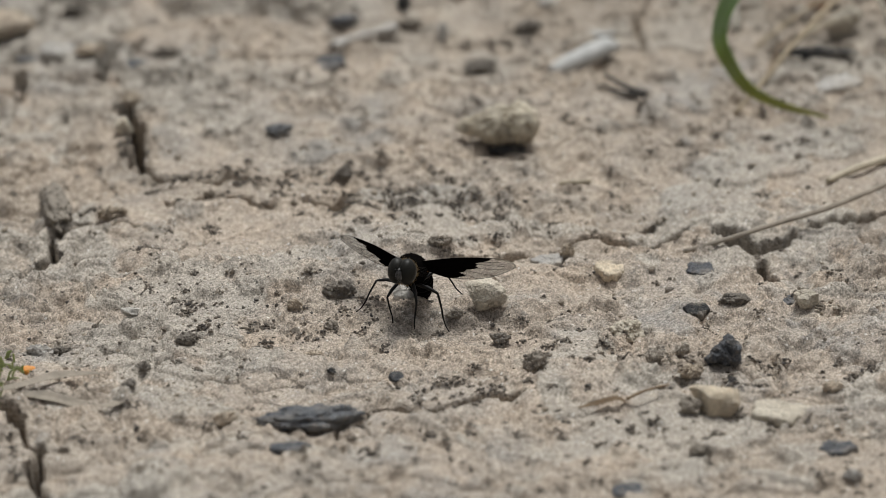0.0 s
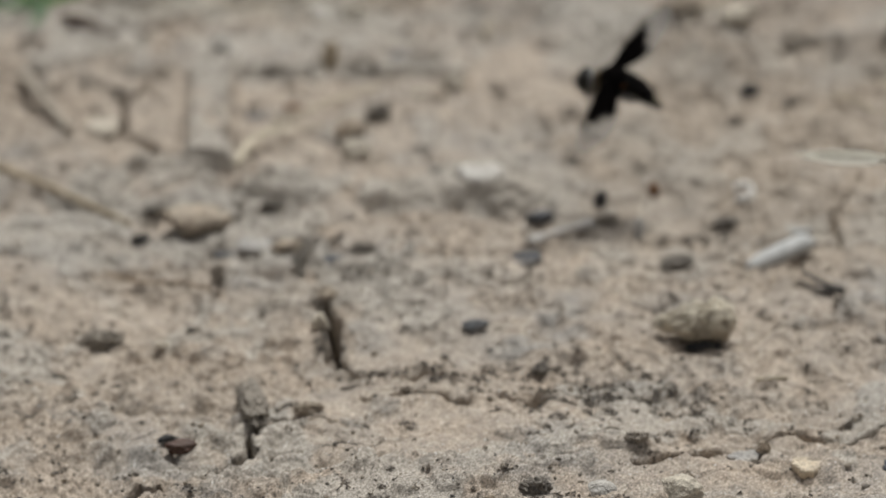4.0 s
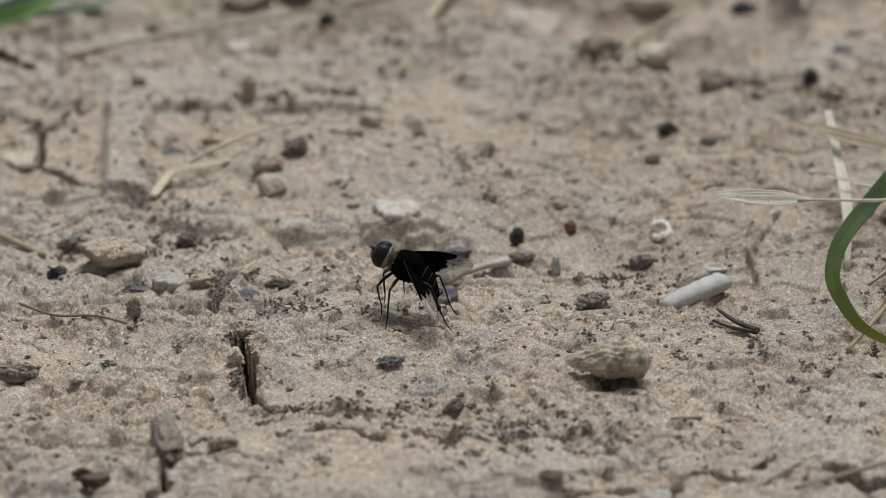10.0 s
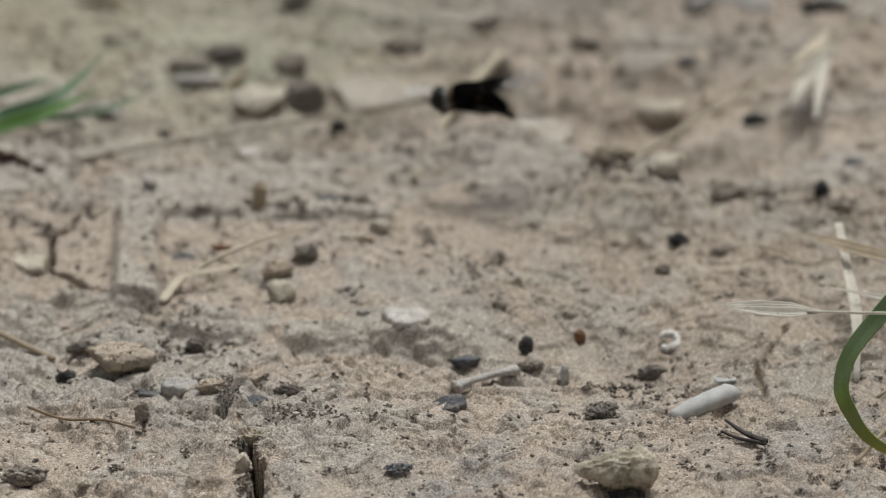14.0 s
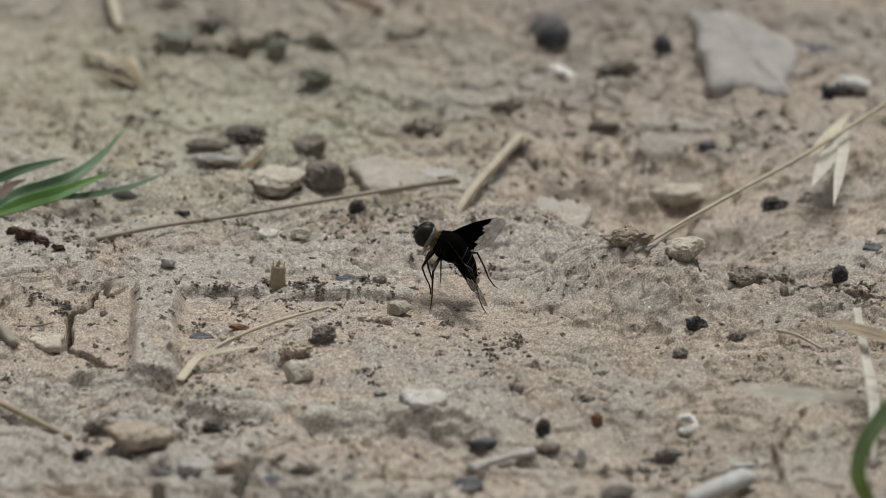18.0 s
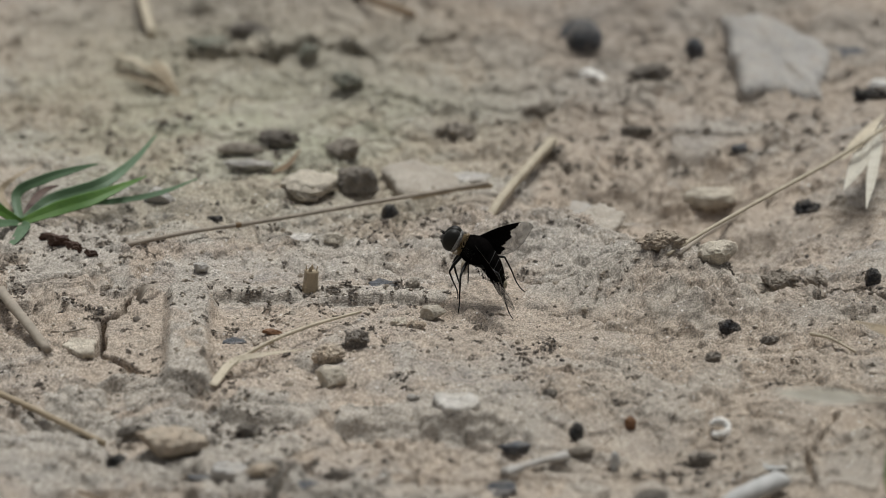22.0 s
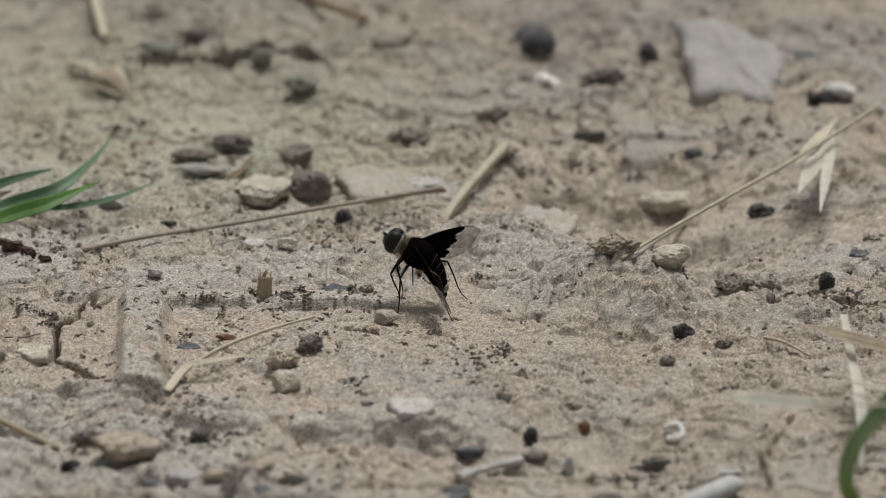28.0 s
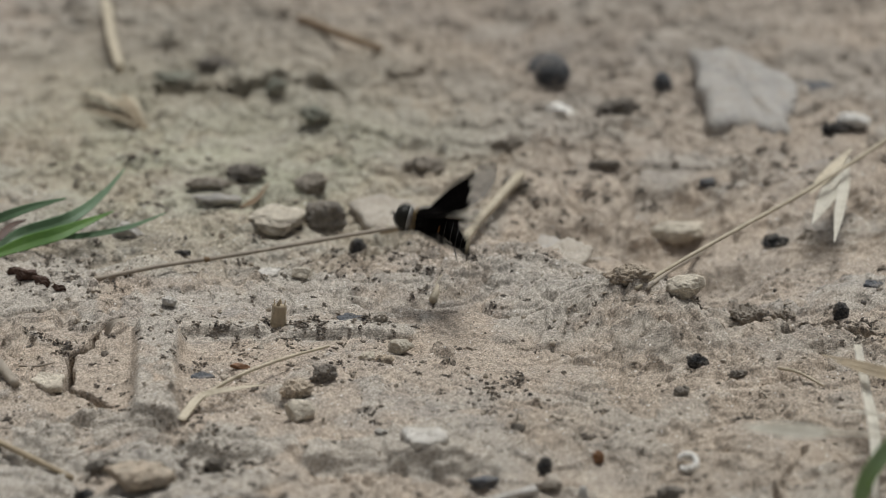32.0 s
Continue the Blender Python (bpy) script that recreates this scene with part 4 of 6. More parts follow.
stone(46.6, 70.9, 2.0, 1.6, 1.9, COAL, "pebble", "round black pebble at a crack", 0, 3)
stone(50.7, 81.9, 2.7, 1.4, 0.8, SLATE, "slate_chip", "thin dark slate chip", 20, 9)
stone(-46.3, 48.8, 4.1, 3.0, 1.6, LIME, "stone", "pale flat stone at a crack", 0, 9, 0.2, 0.2)
stone(39.6, 103.6, 3.4, 3.0, 1.4, COAL, "clod", "dark crumbly clod beside a husk", 0, 3, 0.5)
stone(19.4, 124.8, 4.4, 1.5, 0.9, DARK_CLOD, "clod", "dark clod far off", 0, 2, 0.4)
stone(31.7, 119.1, 2.1, 1.6, 1.0, SLATE, "pebble", "small dark pebble", 0, 5)
stone(8.4, 117.4, 3.4, 2.3, 1.3, DARK_CLOD, "clod", "dark clod behind a stalk", 0, 2, 0.4)
stone(20.9, 139.2, 6.2, 3.1, 1.7, DARK_CLOD, "clod", "dark crumbled clod far off", 0, 2, 0.5)
# plates of crust on the rim behind the print
stone(14.0, 90.0, 6.0, 10.0, 1.7, CRUST, "crust_plate", "broken pale plate of dry crust on a rim", -20, 9, 0.15, 0.4)
# right edge
stone(56.4, 16.2, 2.2, 1.4, 0.8, WHITE, "pebble", "small white pebble", 0, 6)
stone(58.7, 19.9, 3.2, 1.9, 1.0, RUST, "clod", "reddish brown clod", 0, 0, 0.4)
stone(54.5, 25.8, 2.6, 1.9, 1.0, DARK_CLOD, "clod", "dark clod under dry stems", 0, 2, 0.4)
stone(61.3, 11.1, 4.5, 3.6, 2.7, LIME, "stone", "pale weathered chip beside dark wood", 40, 8)


def ground_many(x, y):
    u, v = (np.clip(x, X0, X1 - 1) - X0) / STEP, (np.clip(y, Y0, Y1 - 1) - Y0) / STEP
    i, j = u.astype(int), v.astype(int)
    fu, fv = u - i, v - j
    return (inner[i, j] * (1 - fu) + inner[i + 1, j] * fu) * (1 - fv) + (inner[i, j + 1] * (1 - fu) + inner[i + 1, j + 1] * fu) * fv


def grains(name, label, material, x, y, r, lift, rng, flat=(0.5, 0.85)):
    """Many small uneven grains in one mesh; lift is how high each centre lies over the ground."""
    bm = bmesh.new()
    bmesh.ops.create_icosphere(bm, subdivisions=1, radius=1.0)
    base = np.array([v.co[:] for v in bm.verts])
    tri = np.array([[v.index for v in f.verts] for f in bm.faces])
    bm.free()
    n = len(x)
    kinds = np.array([base * (1 + 0.9 * (rng.rand(len(base), 1) - 0.5)) * rng.uniform(0.75, 1.2, (1, 3)) for _ in range(24)])
    size = r[:, None] * np.stack((np.ones(n), rng.uniform(0.6, 1, n), rng.uniform(flat[0], flat[1], n)), -1)
    p = kinds[rng.randint(0, 24, n)] * size[:, None, :]
    a = rng.uniform(0, 6.283, n)[:, None]
    c, s = np.cos(a), np.sin(a)
    z = ground_many(x, y) + lift
    verts = np.stack((p[..., 0] * c - p[..., 1] * s + x[:, None], p[..., 0] * s + p[..., 1] * c + y[:, None], p[..., 2] + z[:, None]), -1).reshape(-1, 3) * MM
    faces = (tri[None] + (np.arange(n) * len(base))[:, None, None]).reshape(-1, 3)
    me = bpy.data.meshes.new(name)
    me.vertices.add(len(verts))
    me.vertices.foreach_set("co", verts.reshape(-1).astype(np.float32))
    me.loops.add(faces.size)
    me.loops.foreach_set("vertex_index", faces.reshape(-1).astype(np.int32))
    me.polygons.add(len(faces))
    me.polygons.foreach_set("loop_start", np.arange(0, faces.size, 3, dtype=np.int32))
    me.polygons.foreach_set("use_smooth", np.zeros(len(faces), dtype=bool))
    me.update(calc_edges=True)
    return tagged(part(name, me, material), label, "soil crumbs", "", "stuff")


def strewn(count, seed, clump, drifts, share):
    """Places over the ground, denser where a broad noise is high and in the drifts."""
    rng = np.random.RandomState(seed)
    x, y = rng.uniform(X0 + 1, X1 - 1, count * 12), rng.uniform(Y0 + 1, Y1 - 1, count * 12)
    keep = rng.rand(count * 12) < clump + (1 - clump) * np.maximum(0, 0.5 + 0.9 * fractal(x, y, 18, 3, seed)) ** 3
    x, y = x[keep][:count], y[keep][:count]
    if drifts:
        d = np.array(drifts)[rng.randint(0, len(drifts), int(count * share))]
        x[:len(d)], y[:len(d)] = d[:, 0] + rng.normal(0, 0.8, len(d)) * d[:, 2], d[:, 1] + rng.normal(0, 0.6, len(d)) * d[:, 3]
    return rng, np.clip(x, X0 + 1, X1 - 1), np.clip(y, Y0 + 1, Y1 - 1)


def crumbs(name, label, material, count, seed, least, most, power, clump, drifts=()):
    """Loose single crumbs."""
    rng, x, y = strewn(count, seed, clump, drifts, 0.10)
    r = least * (1 - rng.rand(len(x)) * (1 - (least / most) ** power)) ** (-1 / power)
    grains(name, label, material, x, y, r, 0.22 * r, rng)


def crumb_heaps(name, label, material, count, seed, clump, drifts, least=0.35, most=1.5):
    """Low fuzzy heaps of grains that have crumbled together."""
    rng, cx, cy = strewn(count, seed, clump, drifts, 0.4)
    s = least * (1 - rng.rand(len(cx)) * (1 - (least / most) ** 1.5)) ** (-1 / 1.5)
    many = np.clip(7 + 13 * s ** 1.6, 6, 40).astype(int)
    k = np.repeat(np.arange(len(cx)), many)
    dx, dy = rng.normal(0, 0.42, len(k)) * s[k] * rng.uniform(0.7, 1.3, len(cx))[k], rng.normal(0, 0.4, len(k)) * s[k]
    d = np.hypot(dx, dy) / s[k]
    r = rng.uniform(0.09, 0.2, len(k)) * (0.75 + 0.45 * s[k])
    lift = 0.2 * r + np.maximum(0, 1 - d) * 0.55 * s[k] * rng.rand(len(k))
    grains(name, label, material, cx[k] + dx, cy[k] + dy, r, lift, rng)


# places where crumbs have gathered: centre and half widths, millimetres
DRIFTS = ((13.3, -36.8, 12, 14), (-15.4, 7.7, 8, 8), (25.7, 14.2, 5, 6), (-13.6, 66.7, 6, 5), (-24.1, 63.4, 6, 6),
          (27.3, -75.7, 9, 8), (12.5, -34.0, 14, 8), (16.1, -38.4, 12, 8), (-7.8, -70.8, 8, 10), (5.5, -70.5, 5, 5),
          (-46.0, 83.1, 6, 8), (-7.1, 88.7, 8, 6), (2.2, 46.0, 8, 8), (37.9, -84.5, 8, 6), (-25.9, 25.6, 8, 6), (20.2, 137.5, 10, 14),
          # first three: dark crumbs added to stand in for the long crack's shade
          (-19.0, -20.0, 1.0, 4), (-20.0, -10.0, 1.0, 3), (-22.3, 6.0, 1.0, 4), (-14.0, -31.0, 4, 2), (8.9, -37.7, 7, 4), (-12.4, -0.6, 5, 3), (-6.0, -30.8, 6, 3),
          (60.0, 6.0, 6, 8), (61.0, 20.0, 5, 6), (55.0, 14.0, 4, 5), (50.0, 66.0, 5, 5), (12.0, 118.0, 8, 6), (40.0, 122.0, 8, 6))
crumbs("dark_crumbs", "dark grey crumbs of earth and grit strewn on the ground", DARK_CRUMB, 14000, 5, 0.07, 0.42, 2.5, 0.02, DRIFTS)
crumbs("tan_crumbs", "sandy tan crumbs strewn on the ground", TAN_CRUMB, 9000, 6, 0.09, 0.55, 2.5, 0.3)
crumb_heaps("dark_heaps", "dark brown crumbled earth gathered in low heaps", DARK_CRUMB, 2300, 15, 0.1, DRIFTS)
crumbs("pale_grains", "bright grains of quartz sand strewn on the ground", QUARTZ, 7000, 8, 0.05, 0.16, 2.5, 0.4)
crumb_heaps("tan_heaps", "tan crumbled earth gathered in low heaps", TAN_CRUMB, 350, 16, 0.2, ())


# ---- stems, blades and husks ----
def tube_mesh(name, points, radii, sides=8, seed=0):
    """A stem along points (millimetres), with a little unevenness."""
    rnd = random.Random(seed + len(points))
    pts = [Vector(p) for p in smooth_line(points)]
    n = len(pts)
    rads = [radii[0] + (radii[-1] - radii[0]) * i / (n - 1) if len(radii) == 2 else
            np.interp(i / (n - 1), np.linspace(0, 1, len(radii)), radii) for i in range(n)]
    ridges = [rnd.uniform(-0.16, 0.16) for _ in range(sides)]
    verts, faces = [], []
    for i, p in enumerate(pts):
        along = (pts[min(i + 1, n - 1)] - pts[max(i - 1, 0)]).normalized()
        side = along.cross(Vector((0, 0, 1)))
        side = side.normalized() if side.length > 0.05 else along.orthogonal().normalized()
        up = side.cross(along)
        swell = 1 + rnd.uniform(-0.07, 0.07)
        for k in range(sides):
            a = 2 * math.pi * k / sides
            r = rads[i] * (1 + ridges[k] + rnd.uniform(-0.08, 0.08))
            verts.append((p + (side * math.cos(a) + up * math.sin(a)) * r * swell) * MM)
    for i in range(n - 1):
        for k in range(sides):
            k2 = (k + 1) % sides
            faces.append((i * sides + k, i * sides + k2, (i + 1) * sides + k2, (i + 1) * sides + k))
    faces.append(tuple(range(sides))[::-1])
    faces.append(tuple((n - 1) * sides + k for k in range(sides)))
    return mesh_of(name, [v[:] for v in verts], faces)


def smooth_line(points, per=6):
    """Catmull-Rom through a few points."""
    p = [Vector(q) for q in points]
    p = [2 * p[0] - p[1]] + p + [2 * p[-1] - p[-2]]
    out = []
    for i in range(1, len(p) - 2):
        for k in range(per):
            t = k / per
            a, b, c, d = p[i - 1], p[i], p[i + 1], p[i + 2]
            out.append(0.5 * (2 * b + (c - a) * t + (2 * a - 5 * b + 4 * c - d) * t * t + (3 * b - a - 3 * c + d) * t ** 3))
    return out + [p[-2]]


def blade_mesh(name, points, widths, face=(0, -0.5, 1), thick=0.12, fold=0.25, span=(0, 999)):
    """A leaf blade with a folded midrib; points in millimetres."""
    pts = smooth_line(points)
    n = len(pts)
    verts, faces = [], []
    for i, p in enumerate(pts):
        along = (pts[min(i + 1, n - 1)] - pts[max(i - 1, 0)]).normalized()
        across = along.cross(Vector(face)).normalized()
        out = across.cross(along).normalized()
        w = float(np.interp(i / (n - 1), np.linspace(0, 1, len(widths)), widths)) / 2
        for k in range(15):
            u = k / 7 - 1
            rib = 0.09 * w * (k % 2) * (1 - abs(u)) ** 0.3
            verts.append(((p + across * w * u + out * (w * fold * (abs(u) - 1) + rib + thick * 0.5 * (1 - abs(u)))) * MM)[:])
        for u in (0.5, 0, -0.5):
            verts.append(((p + across * w * u + out * (w * fold * (abs(u) - 1) - thick * 0.5)) * MM)[:])
    verts = verts[span[0] * 18:(span[1] + 1) * 18]
    n = len(verts) // 18
    for i in range(n - 1):
        for k in range(18):
            k2 = (k + 1) % 18
            faces.append((i * 18 + k, i * 18 + k2, (i + 1) * 18 + k2, (i + 1) * 18 + k))
    if span[0] == 0:
        faces.append(tuple(range(18))[::-1])
    if span[1] == 999:
        faces.append(tuple((n - 1) * 18 + k for k in range(18)))
    return mesh_of(name, verts, faces)


def lying(points):
    """Lifts points (x, y, height above the ground) onto the ground."""
    return [(x, y, ground_z(x, y) + z) for x, y, z in points]


def stiff(points):
    """The same for something stiff, which bridges the small bumps between its ends."""
    za, zb = ground_z(*points[0][:2]), ground_z(*points[-1][:2])
    n = len(points) - 1
    return [(x, y, max(za + (zb - za) * i / n, ground_z(x, y) + 0.1) + z) for i, (x, y, z) in enumerate(points)]


def stem(name, label, material, radii, *points, category="straw", joints=()):
    pts = stiff(points)
    base = Vector(pts[0])
    ob = holder(name, pose(*(base * MM)), label, category)
    local = [Vector(p) - base for p in pts]
    part("stalk", tube_mesh("stalk", local, radii, 12, len(label)), material, ob)
    line = smooth_line(local)
    for at in joints:
        q = line[int(at * (len(line) - 1))]
        q2 = line[min(int(at * (len(line) - 1)) + 1, len(line) - 1)]
        d = (q2 - q).normalized()
        r = radii[0] * 1.35
        part("node", tube_mesh("node", [q - d * r, q, q + d * r], (r * 0.8, r, r * 0.8)), BROWN_STEM, ob)
    return ob


stem("straw", "long thin tan grass stalk lying across pebbles", GREY_STEM, (0.27, 0.25), (-42.0, 79.5, 0.4), (-33.9, 83.1, 1), (-25.2, 87.0, 1.6), (-11.2, 93.5, 2.2), (1.3, 99.7, 2.4), joints=(0.42,))
stem("straw", "thick bleached straw lying on the ground", TAN_STRAW, (0.5, 0.62), (-1.5, 76.7, 0.6), (2.4, 94.5, 0.9), (9.0, 118.5, 1))
stem("straw", "thin split straw lying behind a thick one", STRAW, (0.22, 0.26), (-7.9, 100.2, 0.8), (-2.5, 100.8, 1.6), (1.7, 100.0, 2))
stem("straw", "bent pale straw lying in the sole print", PALE_STRAW, (0.08, 0.22, 0.24, 0.22, 0.2, 0.14), (-30.0, 35.7, 0.5), (-28.2, 40.9, 1.2), (-24.5, 45.0, 1.6), (-19.3, 51.1, 1.6), (-13.6, 58.1, 1), joints=(0.5,))
stem("straw", "yellow straw lying on the ground", STRAW, (0.4, 0.36), (-63.1, 44.5, 0.5), (-52.1, 31.8, 0.8), (-42.6, 21.2, 0.3))
stem("rootlet", "thin brown rootlet lying on the ground", BROWN_STEM, (0.17, 0.13), (-45.1, 7.1, 0.3), (-40.9, 0.6, 0.4), (-36.3, -0.6, 0.3), (-31.5, -3.6, 0.2), category="rootlet")
stem("dry_stem", "thin weathered stem reaching over a crack", GREY_STEM, (0.24, 0.32), (40.9, -51.9, 0.2), (45.7, -50.9, 1), (51.4, -48.1, 1.6), (57.0, -45.9, 2.2), (65.4, -39.1, 2.6), category="dry stem")
stem("straw", "bleached straw lying on the ground", PALE_STRAW, (0.3, 0.45), (57.2, -35.1, 0.3), (60.8, -32.5, 0.8), (65.9, -28.6, 1))
stem("rootlet", "curled thin brown stem on the ground", BROWN_STEM, (0.12, 0.18), (37.8, -92.5, 0.6), (35.1, -95.2, 1), (33.2, -96.6, 0.4), category="rootlet")
stem("rootlet", "fine pale rootlet on the ground", GREY_STEM, (0.12, 0.1), (-49.7, 54.8, 0.3), (-47.7, 53.8, 0.5), (-45.6, 55.0, 0.3), category="rootlet")
stem("twig", "grey weathered twig with a dark end", GREY_STEM, (0.55, 0.7), (-50.0, 47.8, 0.4), (-51.9, 52.8, 0.6), (-56.0, 64.0, 0.6), category="twig")
stem("twig", "dark forked twig on the ground", BLACK_TWIG, (0.34, 0.16), (38.0, -10.2, 0.4), (35.6, -6.8, 0.9), (33.7, -1.9, 1), category="twig")
stem("twig", "dark twig beside a bleached shell", BLACK_TWIG, (0.24, 0.12), (37.9, -10.4, 0.3), (34.9, -7.2, 0.5), (32.5, -2.7, 0.4), category="twig")
stem("twig", "small bleached twig with a thick end", GREYSTONE, (0.75, 0.42, 0.38, 0.62), (3.2, 10.6, 0.6), (5.1, 12.2, 0.8), (8.0, 13.8, 0.8), (10.4, 14.9, 0.8), category="twig")
stem("straw", "thin tan stem leaning over dry litter", STRAW, (0.22, 0.3), (47.9, -14.6, 0.2), (51.3, -8.8, 2), (56.1, -0.7, 4), (63.7, 15.1, 6))
stem("straw", "thin tan stalk among dry litter", STRAW, (0.2, 0.22), (51.0, 4.8, 1.5), (56.0, 12.0, 2), (62.0, 18.5, 2.5))
stem("straw", "pale broken stalk among dry litter", PALE_STRAW, (0.24, 0.2), (53.5, 1.0, 1.2), (57.5, 6.0, 2), (62.5, 10.5, 2))
stem("rootlet", "thin dark rootlet among dry litter", BROWN_STEM, (0.16, 0.12), (51.5, -5.5, 0.6), (53.2, 2.0, 1.4), (55.0, 8.0, 1), category="rootlet")
stem("straw", "short tan straw on the ground", PALE_STRAW, (0.2, 0.2), (27.8, -31.4, 0.2), (29.6, -31.7, 0.4), (31.3, -31.6, 0.2))
stem("straw", "small pale straw splinter", PALE_STRAW, (0.22, 0.16), (38.8, 52.0, 0.3), (41.1, 48.9, 0.5), (44.0, 47.2, 0.3))
stem("straw", "dull tan stem far off on the ground", BROWN_STEM, (0.5, 0.45), (-18.5, 174.5, 0.7), (-12.2, 165.6, 1.0), (-8.3, 160.6, 0.8))
stem("straw", "pale stem far off on the ground", PALE_STRAW, (0.7, 0.6), (-42.8, 173.3, 1), (-41.8, 162.5, 1), (-40.6, 155.0, 0.6))
stem("dry_stem", "thin dry stem beside a dark slab", GREY_STEM, (0.25, 0.25), (23.8, 70.2, 0.6), (26.8, 87.3, 0.8), (31.2, 105.5, 0.8), category="dry stem")
stem("rootlet", "thin rootlet on the crusted earth", GREY_STEM, (0.14, 0.12), (21.1, 121.8, 0.3), (23.9, 121.9, 0.5), (27.0, 122.1, 0.3), category="rootlet")


def spikelet(parent, base, tip, width, count, seed, material=PALE_STRAW):
    """Papery glumes that fan out from a stalk."""
    rnd = random.Random(seed)
    a, b = Vector(base), Vector(tip)
    for k in range(count):
        spread = (k - (count - 1) / 2) / max(count - 1, 1)
        side = (b - a).cross(Vector((0, -0.4, 1))).normalized()
        end = a + (b - a) * rnd.uniform(0.86, 1.05) + side * spread * width * 0.35
        mid = (a + end) / 2 + side * spread * width * 0.45
        part("glume", blade_mesh("glume", [a, mid, end], (0.25, width * 0.9, width * 0.75, 0.1), (0, -0.6, 0.8), 0.08, 0.35), material, parent)


def oat_straw():
    pts = stiff([(22.4, 70.1, 0.4), (27.6, 78.2, 1.5), (34.5, 88.2, 2.5), (43.5, 100.1, 4), (54.2, 118.0, 5)])
    base = Vector(pts[0])
    ob = holder("oat_straw", pose(*(base * MM)), "pale dry oat straw with a hanging papery husk", "straw")
    part("stalk", tube_mesh("stalk", [Vector(p) - base for p in pts], (0.2, 0.26)), TAN_STRAW, ob)
    hang = Vector((48.6, 113.5, 4.6)) - base
    spikelet(ob, hang, Vector((43.2, 92.1, 3)) - base, 2.7, 1, 4, PAPER)
    spikelet(ob, hang, Vector((46.2, 87.6, 3)) - base, 1.7, 1, 5, PAPER)
    spikelet(ob, Vector((43.6, 101.8, 4.2)) - base, Vector((49.0, 114.9, 5.2)) - base, 1.7, 1, 6)


def husk_stalk(points, husk_from, husk_to, width, label, radii, count, seed, material=PALE_STRAW):
    base = Vector(points[0])
    ob = holder("grass_husk", pose(*(base * MM)), label, "grass husk")
    part("stalk", tube_mesh("stalk", [Vector(p) - base for p in points], radii), material, ob)
    spikelet(ob, Vector(husk_from) - base, Vector(husk_to) - base, width, count, seed, material)


oat_straw()
husk_stalk([(66.0, -22.0, 0), (66.4, -19.0, 9), (60.8, -12.6, 18), (51.2, -12.2, 18), (42.4, -11.7, 18)],
           (44.3, -11.8, 18), (32.6, -9.8, 18), 1.5, "bleached papery grass husk on a thin stalk", (0.2, 0.2, 0.15), 3, 7, PAPER)
husk_stalk([(69.3, -2.8, 0), (68.2, 14.9, 6), (63.3, 22.6, 8), (58.4, 25.1, 8.5), (54.0, 27.5, 9)],
           (55.2, 26.4, 9), (43.6, 35.2, 9), 1.3, "tan pointed grass husk on a thin stalk", (0.2, 0.2, 0.15), 2, 8, STRAW)
husk_stalk([(70.7, 0.6, 0), (68.7, 12.2, 5), (63.0, 14.7, 7), (58.7, 17.4, 7), (55.0, 20.2, 7)],
           (61.2, 15.8, 7), (45.5, 24.1, 7), 0.9, "thin bleached husk of dry grass", (0.15, 0.15, 0.1), 1, 9, PAPER)


def leaf_thing(name, label, category, material, widths, *points, face=(0, -0.5, 1), fold=0.25):
    pts = lying(points)
    base = Vector(pts[0])
    ob = holder(name, pose(*(base * MM)), label, category)
    part("leaf_blade", blade_mesh("leaf_blade", [Vector(p) - base for p in pts], widths, face, 0.12, fold), material, ob)
    return ob


leaf_thing("dead_leaf", "flat bleached blade of dead grass standing on edge", "dead grass", PAPER, (0.6, 1.4, 1.1, 0.9),
           (48.9, 12.3, 0.3), (49.0, 20.0, 4), (48.3, 30.2, 6), (47.5, 38.3, 8))
leaf_thing("dead_leaf", "curled tan sliver of dead leaf", "dead grass", PALE_STRAW, (1.1, 1.1, 0.7, 0.1),
           (-30.4, 36.0, 0.8), (-28.3, 41.2, 1.7), (-25.1, 42.0, 2.1), (-20.1, 45.2, 1.4))
leaf_thing("dead_leaf", "grey-brown dead leaf lying flat on earth", "dead grass", GREY_STEM, (0.2, 0.8, 1.1, 0.15),
           (-36.5, -92.8, 0.3), (-31.2, -90.5, 0.7), (-27.0, -87.4, 0.8), (-21.6, -86.8, 0.3))
leaf_thing("dead_leaf", "withered grey leaf pressed into the earth", "dead grass", GREY_STEM, (0.3, 1.4, 1.2, 0.2),
           (-31.8, -91.0, 0.2), (-28.2, -92.1, 0.5), (-25.2, -92.8, 0.5), (-22.2, -93.6, 0.2))
leaf_thing("dead_leaf", "thin withered sliver on the ground", "dead grass", GREY_STEM, (0.2, 0.8, 0.1),
           (-23.3, -95.1, 0.2), (-21.0, -93.7, 0.6), (-18.4, -91.3, 0.4))
leaf_thing("dead_leaf", "curled brown leaf sliver with a lifted tip", "dead grass", BROWN_STEM, (0.15, 0.8, 0.7, 0.3),
           (28.0, -96.7, 0.2), (30.0, -96.7, 0.8), (32.1, -97.1, 1), (33.2, -96.8, 0.3))
leaf_thing("dead_leaf", "weathered strip of bark in a crack", "dead grass", GREY_STEM, (0.2, 0.75, 0.8, 0.3),
           (-43.4, 61.1, 0.7), (-41.4, 62.6, 1), (-39.3, 62.4, 1.1), (-37.3, 64.4, 0.8), fold=0.6)
leaf_thing("dead_leaf", "brown curled leaf among pebbles", "dead grass", BROWN_STEM, (0.2, 0.9, 0.6, 0.1),
           (-25.0, 109.2, 0.3), (-23.0, 110.5, 1), (-21.5, 113.5, 0.6))


